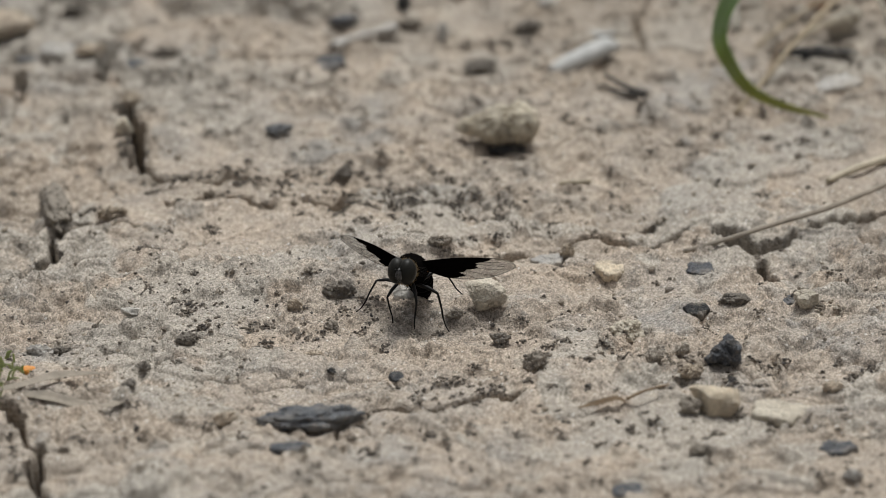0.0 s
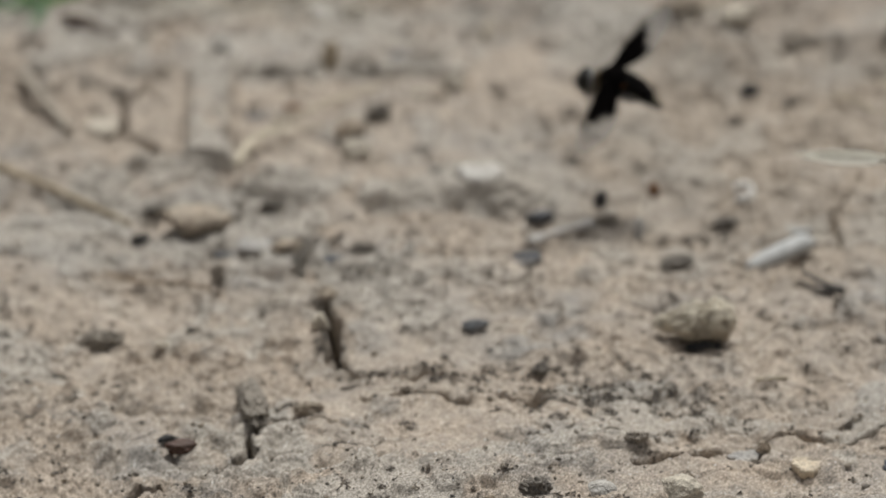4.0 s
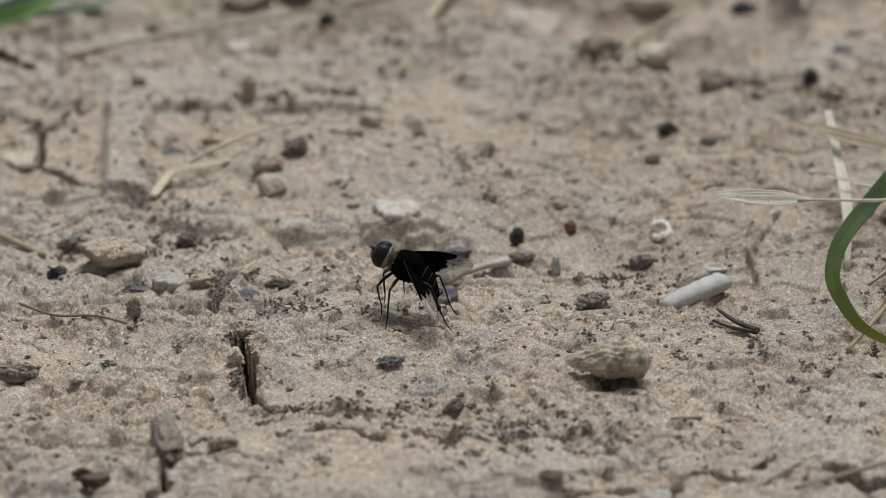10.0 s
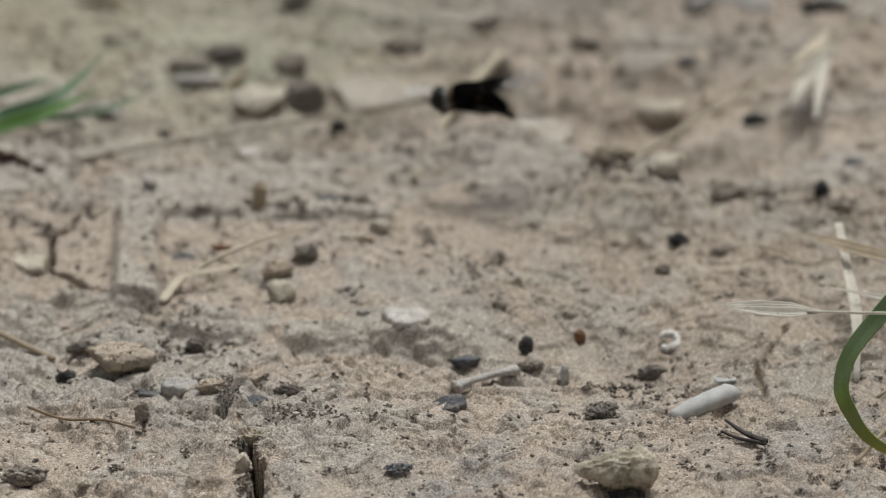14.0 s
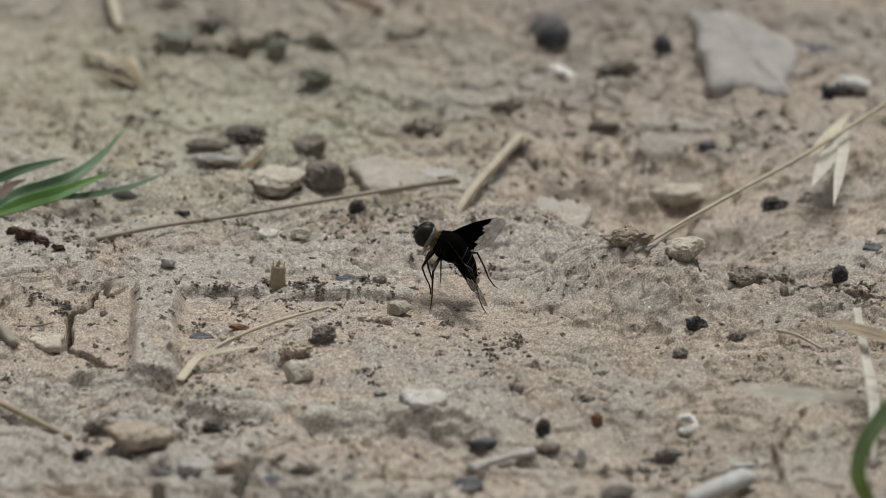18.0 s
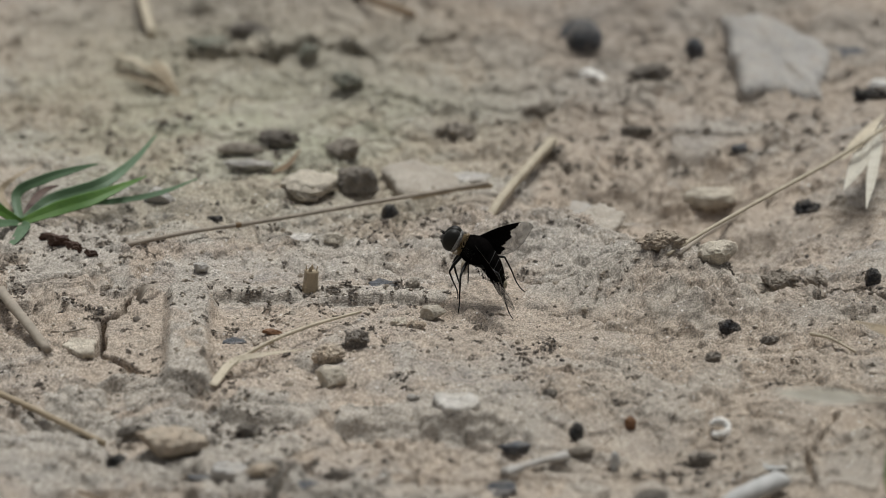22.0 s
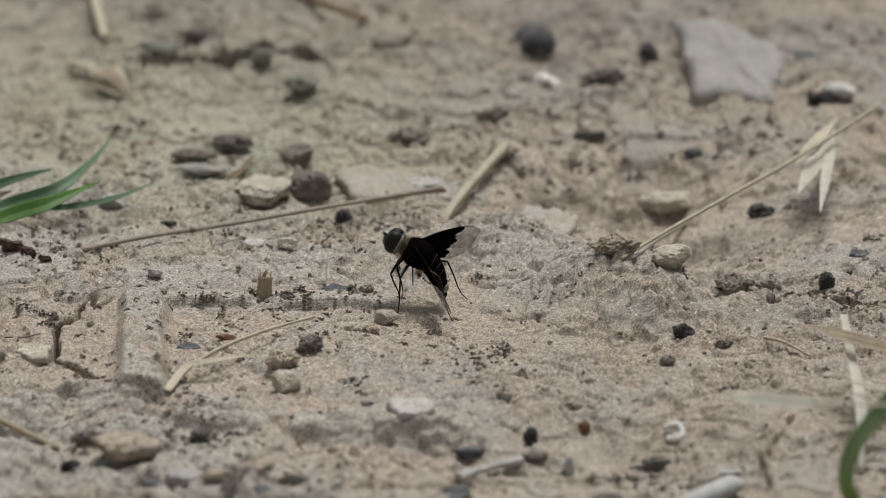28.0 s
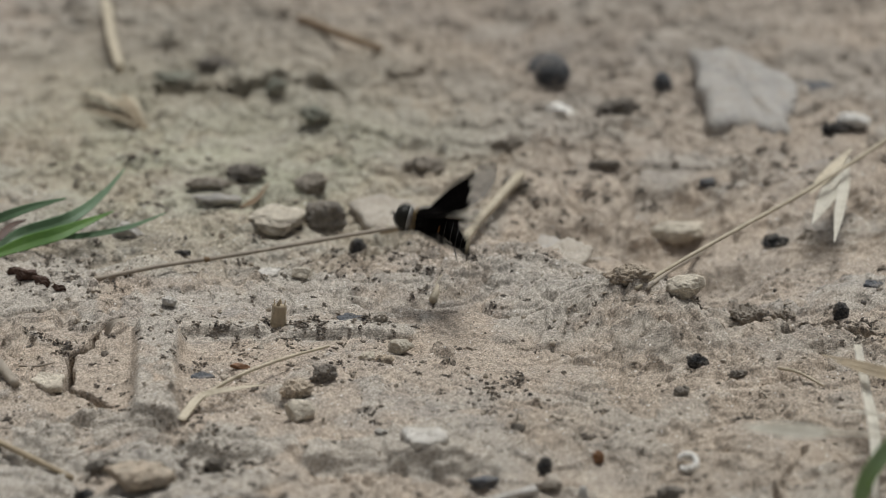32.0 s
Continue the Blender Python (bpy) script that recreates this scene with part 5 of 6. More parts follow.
def dead_tuft():
    """A wispy tuft of dead grass strands leaning one way."""
    rnd = random.Random(41)
    x0, y0 = -36.9, 137.5
    ob = holder("dead_tuft", pose(x0 * MM, y0 * MM, ground_z(x0, y0) * MM), "wispy tan tuft of dead grass far off", "dead grass")
    for k in range(22):
        lean, run, up = rnd.uniform(-9.5, -2.5), rnd.uniform(3, 13), rnd.uniform(0.6, 2.6)
        part("strand", blade_mesh("strand", [(rnd.uniform(-0.8, 0.8), 0, -0.2), (lean * 0.5, run * 0.45, up), (lean, run, up * rnd.uniform(0.6, 1.2))], (0.5, 0.6, 0.1), (0, -0.6, 0.8), 0.06, 0.3), STRAW if k % 3 else PALE_STRAW, ob)


dead_tuft()


def arching_grass():
    """One arching blade, rooted beyond the dry litter, with its yellowing end on the earth."""
    pts = lying([(84.3, 14.7, 0), (79.2, 7.7, 22), (69.0, -4.5, 32), (61.8, -8.6, 28), (56.3, -8.4, 22), (51.3, -7.0, 16), (47.5, -8.1, 11), (46.4, -9.4, 8)])
    end = lying([(46.4, -9.4, 8), (47.2, -10.8, 6), (49.3, -11.3, 3.6), (52.7, -13.5, 1.6), (58.4, -13.9, 0.3)])
    base = Vector(pts[0])
    ob = holder("grass_plant", pose(*(base * MM)), "arching green grass blade with a yellowing tip touching earth", "grass")
    widths = (2.6, 2.5, 2.4, 2.3, 2.2, 2.1, 2.0, 1.9, 1.8, 1.4, 0.9, 0.25)
    line = [Vector(p) - base for p in pts + end[1:]]
    part("blade", blade_mesh("blade", line, widths, (-0.5, -1, 0.35), span=(0, 42)), YELLOWING, ob)
    part("blade_tip", blade_mesh("blade_tip", line, widths, (-0.5, -1, 0.35), span=(42, 999)), YELLOWING, ob, "olive yellowing end of the blade")


arching_grass()


def grass_tuft():
    base = Vector((-54.5, 87.8, 0))
    base.z = ground_z(base.x, base.y)
    ob = holder("grass_tuft", pose(*(base * MM)), "small tuft of bright green grass blades in dry earth", "grass")
    root = Vector((0, 0, 0))

    def blade(material, widths, *pts):
        part("blade", blade_mesh("blade", [root] + [Vector(p) - base for p in pts], widths, (0, -0.8, 0.8), 0.12, 0.3), material, ob)

    blade(GREEN_GREY, (0.9, 1.7, 1.6, 0.9, 0.2), (-50.9, 92.3, 2), (-44.9, 92.8, 4), (-41.3, 97.9, 5), (-38.7, 104.1, 6))
    blade(GREEN, (0.9, 1.9, 1.9, 1.0, 0.15), (-50.2, 89.3, 2), (-46.2, 90.1, 3), (-42.9, 92.4, 3.6), (-39.7, 95.2, 4))
    blade(GREEN_GREY, (0.5, 0.7, 0.8, 0.7, 0.15), (-49.0, 93.5, 1), (-43.5, 92.0, 2), (-38.2, 93.2, 2.6), (-33.6, 97.2, 3))
    blade(GREEN_GREY, (0.9, 1.3, 1.3, 0.8, 0.2), (-55.0, 91.9, 3), (-51.6, 91.6, 5), (-48.2, 92.0, 6), (-45.4, 92.7, 6.5))
    blade(GREEN_GREY, (0.9, 1.6, 1.2, 0.2), (-54.0, 85.7, 1.2), (-54.7, 82.9, 0.8), (-55.9, 79.5, 0.4))
    blade(GREEN, (0.9, 1.8, 1.6, 0.2), (-58.8, 86.9, 4), (-62.8, 86.5, 7), (-67.4, 86.9, 9))
    blade(GREEN_GREY, (0.9, 1.6, 1.4, 0.2), (-58.0, 82.0, 3), (-61.9, 81.2, 4), (-66.6, 81.5, 3))
    blade(POD, (0.6, 1.0, 0.8, 0.2), (-53.0, 92.3, 2), (-51.7, 94.7, 2.4), (-50.2, 95.7, 2.6))
    blade(STRAW, (0.5, 0.8, 0.5, 0.1), (-57.1, 94.2, 2), (-55.4, 95.7, 3.6), (-53.0, 98.9, 4))


grass_tuft()


def moss_patch():
    """A low patch of fine, pale green shoots."""
    rnd = random.Random(77)
    x0, y0 = -38.6, -84.9
    ob = holder("moss_tuft", pose(x0 * MM, y0 * MM, ground_z(x0, y0) * MM), "low tuft of fine pale green shoots", "moss")
    for _ in range(280):
        a, r = rnd.uniform(0, 6.283), 7.5 * rnd.random() ** 0.7
        x, y = r * math.cos(a) * 1.1, r * math.sin(a) * 1.2
        z = ground_z(x0 + x, y0 + y) - ground_z(x0, y0)
        h, lean = rnd.uniform(0.5, 1.7), rnd.uniform(-1.6, 1.6)
        part("shoot", blade_mesh("shoot", [(x, y, z - 0.2), (x + lean * 0.4, y - 0.3, z + h * 0.7), (x + lean, y - 0.8, z + h)], (0.2, 0.26, 0.06), (0, -1, 0.5), 0.05, 0.2), MOSS, ob)


MOSS = leaf_material("moss_green", (0.36, 0.44, 0.17), (0.44, 0.48, 0.25))
moss_patch()


# ---- bleached shell pieces, seeds, chips ----
def shell_tube(x0, y0, x1, y1, radius, label):
    """A broken, hollow, bleached tube with a worn open end."""
    a, b = Vector((x0, y0, ground_z(x0, y0) + radius * 0.5)), Vector((x1, y1, ground_z(x1, y1) + radius * 0.9))
    rnd = random.Random(12)
    n, sides = 14, 18
    d = (b - a).normalized()
    side = d.cross(Vector((0, 0, 1))).normalized()
    up = side.cross(d)
    verts, faces = [], []
    for i in range(n):
        t = i / (n - 1)
        r = radius * (0.5 + 0.5 * soft_step(t * 2.2 + 0.2)) * (0.94 + 0.1 * t)
        for k in range(sides):
            u = 2 * math.pi * k / sides
            q = r * (1 + 0.05 * rnd.uniform(-1, 1))
            ragged = (0.35 * math.sin(u * 2 + 1) + rnd.uniform(-0.12, 0.12)) if i == n - 1 else 0
            verts.append(((a - a) + d * ((b - a).length * t + ragged) + side * q * math.cos(u) + up * q * 0.85 * math.sin(u))[:])
    for i in range(n - 1):
        for k in range(sides):
            faces.append((i * sides + k, i * sides + (k + 1) % sides, (i + 1) * sides + (k + 1) % sides, (i + 1) * sides + k))
    faces.append(tuple(range(sides))[::-1])
    rim = len(verts)
    for depth, k_r in ((0.0, 0.72), (1.4, 0.6)):
        for k in range(sides):
            u = 2 * math.pi * k / sides
            verts.append((d * ((b - a).length - depth) + side * radius * k_r * math.cos(u) + up * radius * 0.85 * k_r * math.sin(u))[:])
    for i, j in (((n - 1) * sides, rim), (rim, rim + sides)):
        for k in range(sides):
            faces.append((i + k, i + (k + 1) % sides, j + (k + 1) % sides, j + k))
    faces.append(tuple(rim + sides + k for k in range(sides)))
    me = mesh_of("shell", [tuple(c * MM for c in v) for v in verts], faces)
    ob = part("shell", me, SHELL, m=pose(*(a * MM)))
    tagged(ob, label, "shell")


shell_tube(27.8, 3.1, 34.5, 9.3, 1.3, "bleached white tubular shell piece lying on earth")


def shell_ring(x, y, radius, label):
    """A broken ring of pale shell."""
    pts = [(radius * math.cos(a), radius * 0.95 * math.sin(a), 0.35 + 0.25 * math.sin(a)) for a in np.linspace(-2.4, 2.6, 9)]
    ob = part("shell_ring", tube_mesh("shell_ring", pts, (0.3, 0.6, 0.35, 0.55, 0.3)), CHALK, m=pose(x * MM, y * MM, (ground_z(x, y) + 0.5) * MM, 18, 0, 0))
    tagged(ob, label, "shell")


shell_ring(27.7, 24.0, 1.1, "broken pale ring of snail shell")
stone(33.9, 13.1, 2.8, 1.2, 0.6, SHELL, "shell_chip", "white sliver of shell", 15, 9, 0.1)
stone(15.8, 14.7, 1.4, 1.1, 1.9, SHELL, "shell_chip", "pale root shred beside a clod", 60, 6, 0.3)
tagged(stone(-30.2, -83.2, 1.9, 1.5, 1.0, ORANGE, "seed", "smooth orange seed lying on earth", 0, 0, 0.05, 0.1), category="seed")
tagged(stone(11.4, 22.2, 1.8, 1.4, 2.2, COAL, "seed", "upright black charred seed", 0, 0, 0.2, 0.1), category="seed")
tagged(stone(-23.9, 51.6, 2.5, 1.0, 0.6, RUST, "bark_chip", "reddish brown bark chip", 0, 7, 0.15, 0.1), category="bark chip")
tagged(stone(17.6, 25.4, 1.4, 1.1, 1.4, RUST, "bark_chip", "small rust-brown bark chip on edge", 30, 8, 0.2), category="bark chip")
tagged(stone(-35.4, -48.9, 3.7, 2.2, 1.2, POD, "seed_pod", "dark brown pod lying on earth", 0, 2, 0.35), category="seed pod")
tagged(stone(58.0, 1.3, 9.6, 2.1, 1.2, COAL, "charred_wood", "black charred piece of wood", -4, 5, 0.35), category="charred wood")
tagged(stone(59.6, -6.3, 5.7, 2.4, 1.3, GREYSTONE, "wood_chip", "grey weathered wood chip", 28, 8, 0.15), category="wood chip")


def straw_stub():
    """A cut straw standing in the earth: a short hollow tube."""
    x, y = -19.7, 67.5
    ob = holder("straw_stub", pose(x * MM, y * MM, ground_z(x, y) * MM, -8, 4, 0), "short cut straw stub standing in earth", "straw")
    part("stalk", tube_mesh("stalk", [(0, 0, -0.4), (0, 0, 1.0), (0, 0, 2.5)], (0.95, 0.85), 10), STRAW, ob)
    for k in range(4):
        a = k * 1.5
        part("splinter", blade_mesh("splinter", [(0.6 * math.cos(a), 0.6 * math.sin(a), 1.6), (0.65 * math.cos(a), 0.65 * math.sin(a), 2.6), (0.7 * math.cos(a), 0.7 * math.sin(a), 3.1)], (0.7, 0.5, 0.1), (math.cos(a), math.sin(a), 0)), STRAW, ob)


straw_stub()


for sx, sy, w, h, turn in ((-49.9, 80.7, 3.4, 1.3, -20), (-47.8, 77.8, 2.6, 1.2, -35), (-51.3, 83.3, 2.0, 0.9, 10), (-45.7, 75.5, 1.8, 0.8, -10)):
    tagged(stone(sx, sy, w, w * 0.5, h, POD, "leaf_litter", "dark shrivelled leaf litter beside green grass", turn, 3, 0.6), category="leaf litter")


# ---- the bee fly ----
def lathe_mesh(name, rings, sides=20, cap=True):
    """A body from rings (x, z, half width, half height), millimetres."""
    verts, faces = [], []
    for x, z, w, h in rings:
        for k in range(sides):
            a = 2 * math.pi * k / sides
            verts.append((x * MM, w * math.cos(a) * MM, (z + h * math.sin(a)) * MM))
    for i in range(len(rings) - 1):
        for k in range(sides):
            faces.append((i * sides + k, i * sides + (k + 1) % sides, (i + 1) * sides + (k + 1) % sides, (i + 1) * sides + k))
    faces.append(tuple(range(sides))[::-1])
    faces.append(tuple((len(rings) - 1) * sides + k for k in range(sides)))
    return mesh_of(name, verts, faces)


def egg_mesh(name, c, r, squash=None, level=4):
    bm = bmesh.new()
    bmesh.ops.create_icosphere(bm, subdivisions=level, radius=1.0)
    for v in bm.verts:
        p = v.co.copy()
        if squash:
            p = squash(p)
        v.co = Vector((c[0] + p.x * r[0], c[1] + p.y * r[1], c[2] + p.z * r[2])) * MM
    me = bpy.data.meshes.new(name)
    bm.to_mesh(me)
    bm.free()
    me.polygons.foreach_set("use_smooth", [True] * len(me.polygons))
    return me


def hair_mesh(name, c, r, count, length, seed, keep, sweep=(-0.5, 0, 0), thick=0.035):
    """Fine hairs standing on an egg-shaped body wherever keep(direction) holds."""
    rnd = random.Random(seed)
    verts, faces = [], []
    while len(faces) < count * 3:
        n = Vector((rnd.gauss(0, 1), rnd.gauss(0, 1), rnd.gauss(0, 1))).normalized()
        if not keep(n):
            continue
        p = Vector((c[0] + n.x * r[0], c[1] + n.y * r[1], c[2] + n.z * r[2]))
        d = (n + Vector(sweep) + Vector((rnd.gauss(0, 0.25), rnd.gauss(0, 0.25), rnd.gauss(0, 0.25)))).normalized()
        s = d.orthogonal().normalized() * thick
        s2 = d.cross(s).normalized() * thick
        k = len(verts)
        tip = p + d * length * rnd.uniform(0.6, 1.2)
        verts += [((p + s) * MM)[:], ((p - s * 0.5 + s2) * MM)[:], ((p - s * 0.5 - s2) * MM)[:], (tip * MM)[:]]
        faces += [(k, k + 1, k + 3), (k + 1, k + 2, k + 3), (k + 2, k, k + 3)]
    return mesh_of(name, verts, faces)


fly = holder("bee_fly", pose(0, 0, 0.02), "black bee fly with half-dark, half-clear wings", "fly")

# thorax, with a golden collar
thorax = part("thorax", egg_mesh("thorax", (0, 0, 0), (2.15, 1.75, 1.75)), FLY_BLACK, fly)
part("black_hair", hair_mesh("black_hair", (0, 0, 0), (2.15, 1.75, 1.75), 1300, 0.2, 3, lambda n: n.x < 0.75, thick=0.018), FLY_BLACK, thorax)
part("golden_hair", hair_mesh("golden_hair", (0, 0, 0), (2.1, 1.7, 1.7), 900, 0.45, 4, lambda n: n.x > 0.68 and n.z < 0.75, (0.1, 0, 0.1), 0.016), FLY_GOLD, thorax, "golden hair collar")
part("side_hair", hair_mesh("side_hair", (0, 0, 0), (2.1, 1.72, 1.7), 200, 0.3, 5, lambda n: abs(n.y) > 0.7 and -0.35 < n.z < 0.3 and 0.0 < n.x < 0.6, (0, 0, -0.1), 0.018), FLY_BAND, thorax, "brownish hair on the flanks")

# head: two large eyes, a silvery face between, a pale rear rim
head = part("head", egg_mesh("head", (2.75, 0, -0.1), (0.8, 1.15, 1.15)), FLY_BLACK, fly)
for side in (1, -1):
    part("eye", egg_mesh("eye", (3.1, 0.58 * side, 0.0), (1.12, 0.96, 1.42)), FLY_EYE, head, "large dull dark eye")
    part("eye_rim", egg_mesh("eye_rim", (2.52, 0.54 * side, -0.06), (0.52, 0.92, 1.3)), FLY_RIM, head, "pale rim behind the eye")
    part("antenna", tube_mesh("antenna", [(4.1, 0.14 * side, 0.1), (4.45, 0.2 * side, 0.18), (4.85, 0.24 * side, 0.22)], (0.1, 0.08, 0.03), 6), FLY_GLOSS, head)
face = part("face", egg_mesh("face", (3.5, 0, -0.3), (0.8, 0.66, 0.85)), FLY_FACE, head, "silvery grey bristly face")
part("face_hair", hair_mesh("face_hair", (3.5, 0, -0.3), (0.8, 0.66, 0.85), 260, 0.25, 6, lambda n: n.x > 0.4, (0.3, 0, -0.2), 0.02), FLY_BAND, head)
part("neck_hair", hair_mesh("neck_hair", (2.1, 0, -0.2), (0.5, 1.3, 1.3), 500, 0.4, 8, lambda n: n.z < 0.7, (0.2, 0, 0), 0.018), FLY_GOLD, head, "golden hair behind the head")

# abdomen: overlapping black segments with thin pale hind edges
abdomen = part("abdomen", lathe_mesh("abdomen", [(-1.1, -0.1, 1.1, 1.0), (-1.9, -0.4, 1.2, 1.1), (-3.6, -1.6, 1.1, 0.95), (-4.6, -2.7, 0.7, 0.55)]), FLY_BLACK, fly)
SEGMENTS = ((-1.2, -0.15, 1.4, 1.25), (-2.05, -0.45, 1.55, 1.35), (-2.85, -0.9, 1.55, 1.32), (-3.55, -1.42, 1.46, 1.22), (-4.15, -1.98, 1.3, 1.06), (-4.62, -2.52, 1.02, 0.85), (-4.95, -3.0, 0.66, 0.55))
for (x, z, w, h), (x2, z2, w2, h2) in zip(SEGMENTS, SEGMENTS[1:]):
    part("segment", lathe_mesh("segment", [(x + 0.08, z, w * 0.93, h * 0.93), (x - 0.1, z - 0.02, w, h), ((x + x2) / 2, (z + z2) / 2, (w + w2) / 2 + 0.05, (h + h2) / 2 + 0.05), (x2, z2, w2 + 0.04, h2 + 0.04)]), FLY_BLACK, abdomen)
    part("segment_edge", lathe_mesh("segment_edge", [(x2 + 0.03, z2, w2 + 0.05, h2 + 0.05), (x2 - 0.04, z2 - 0.01, w2 + 0.045, h2 + 0.045)]), FLY_BAND, abdomen, "thin pale hind edge")
part("tail_patch", egg_mesh("tail_patch", (-4.55, 0, -2.3), (0.62, 0.86, 0.66)), FLY_TAIL, abdomen, "pale patch at the tail")
part("tail_tip", egg_mesh("tail_tip", (-4.95, 0, -3.1), (0.42, 0.5, 0.5)), FLY_BLACK, abdomen)
for side in (1, -1):
    part("flank_patch", egg_mesh("flank_patch", (-1.45, 1.2 * side, -0.15), (0.4, 0.26, 0.3), level=3), FLY_ORANGE, abdomen, "orange scaly patch on the flank")
part("belly_hair", hair_mesh("belly_hair", (-2.7, 0, -1.1), (2.0, 1.45, 1.35), 600, 0.32, 9, lambda n: n.z < 0.15, (-0.4, 0, -0.2), 0.02), FLY_BLACK, abdomen)


# wings: span along x, the front edge towards lead * y
def wing_edge(u):
    """Front and rear edge of the wing at the share u of its length, in millimetres."""
    front = 0.75 * math.sin(math.pi * min(1, 0.15 + u * 0.75)) - 0.15
    rear = -2.95 * math.sin(math.pi * (0.06 + 0.80 * u ** 0.85)) * (1 if u < 0.9 else 1)
    if u > 0.8:
        k = math.sqrt(max(0.0, 1 - ((u - 0.8) / 0.2) ** 2))
        mid = -0.75
        front, rear = mid + (front - mid) * k, mid + (rear - mid) * k
    return front, rear


WING_LENGTH, ROWS_U, ROWS_V = 10.4, 48, 16


def dark_until(v):
    """How far along the wing the black reaches, from the front edge (v = 0) to the rear edge (v = 1)."""
    return 0.72 - 0.36 * v + 0.045 * math.sin(v * 17) + 0.03 * math.sin(v * 41 + 1)


def wing_mesh(name, lead, dark):
    verts, faces = [], []
    for i in range(ROWS_U + 1):
        for j in range(ROWS_V + 1):
            v = j / ROWS_V
            cut = dark_until(v)
            u = cut * i / ROWS_U if dark else cut + (1 - cut) * i / ROWS_U
            f, r = wing_edge(u)
            ripple = 0.05 * math.sin(v * 14) * (1 - u * 0.5) + 0.12 * math.sin(u * 3) - 0.25 * u * v
            verts.append((u * WING_LENGTH * MM, lead * (f + (r - f) * v) * MM, ripple * MM))
    n = len(verts)
    thick = 0.02 * MM
    verts += [(x, y, z - thick) for x, y, z in verts]
    w = ROWS_V + 1
    for i in range(ROWS_U):
        for j in range(ROWS_V):
            a = i * w + j
            faces.append((a, a + w, a + w + 1, a + 1))
            faces.append((n + a, n + a + 1, n + a + w + 1, n + a + w))
    return mesh_of(name, verts, faces)


def vein_mesh(name, lead, line, r=0.022):
    pts = []
    for u, v in line:
        f, b = wing_edge(u)
        pts.append((u * WING_LENGTH, lead * (f + (b - f) * v), 0.05 * math.sin(v * 14) * (1 - u * 0.5) + 0.12 * math.sin(u * 3) - 0.25 * u * v))
    return tube_mesh(name, pts, (r, r), 5)


VEINS = (((0.02, 0.02), (0.4, 0.0), (0.8, 0.0), (0.93, 0.05)), ((0.93, 0.05), (0.985, 0.5), (0.93, 0.95), (0.8, 1.0)), ((0.8, 1.0), (0.6, 1.0), (0.3, 1.0)),
         ((0.6, 0.2), (0.75, 0.22), (0.9, 0.1)), ((0.6, 0.3), (0.8, 0.42), (0.97, 0.42)), ((0.8, 0.42), (0.86, 0.3), (0.95, 0.22)),
         ((0.55, 0.45), (0.75, 0.6), (0.93, 0.78)), ((0.5, 0.6), (0.65, 0.75), (0.8, 0.98)), ((0.66, 0.32), (0.69, 0.52)), ((0.72, 0.58), (0.7, 0.8)), ((0.45, 0.72), (0.55, 0.85), (0.62, 1.0)))
WINGS = {}
for side in (1, -1):
    lead = -side
    wing = part("wing", wing_mesh("wing", lead, True), WING_DARK, fly, "black inner half of the wing")
    part("clear_tip", wing_mesh("clear_tip", lead, False), WING_CLEAR, wing, "clear veined outer half of the wing")
    for line in VEINS:
        part("vein", vein_mesh("vein", lead, line), VEIN, wing)
    WINGS[side] = wing

# legs: each a thigh, a shin and a foot, built from the hip at 0 to the toe on the x axis
LEG_LENGTH = {"front": 5.3, "middle": 6.3, "hind": 7.9}
HIPS = {"front": (1.2, 0.7, -1.25), "middle": (0.3, 0.85, -1.45), "hind": (-0.7, 0.8, -1.3)}
LEGS, SHINS, FEET = {}, {}, {}
for kind, length in LEG_LENGTH.items():
    for side in (1, -1):
        knee, ankle = (0.34 * length, 0, 0.26 * length), (0.74 * length, 0, 0.05 * length)
        leg = part("leg", tube_mesh("leg", [(0, 0, 0), (0.17 * length, 0, 0.16 * length), knee], (0.19, 0.21, 0.13), 8), FLY_GLOSS, fly)
        SHINS[kind, side] = part("shin", tube_mesh("shin", [knee, (0.55 * length, 0, 0.16 * length), ankle], (0.12, 0.105, 0.09), 8), FLY_GLOSS, leg)
        FEET[kind, side] = part("foot", tube_mesh("foot", [ankle, (0.88 * length, 0, 0.0), (length, 0, -0.01 * length)], (0.085, 0.07, 0.05), 6), FLY_GLOSS, leg)
        LEGS[kind, side] = leg


# ---- what moves ----
# Where the fly stands: place of its chest (mm), height over the ground, heading, nose-up (degrees)
def fly_pose(x, y, z, heading, nose, bank=0.0):
    return Matrix.Translation(Vector((x, y, z)) * MM) @ Euler((0, 0, radians(heading))).to_matrix().to_4x4() @ Euler((0, radians(-nose), 0)).to_matrix().to_4x4() @ Euler((radians(bank), 0, 0)).to_matrix().to_4x4()


def standing(x, y, lift, heading, nose):
    return fly_pose(x, y, ground_z(x, y) + lift, heading, nose)


# how far each foot is set out from its hip, as an angle from the heading (left side positive)
STANCE = {"front": 34, "middle": 80, "hind": 152}


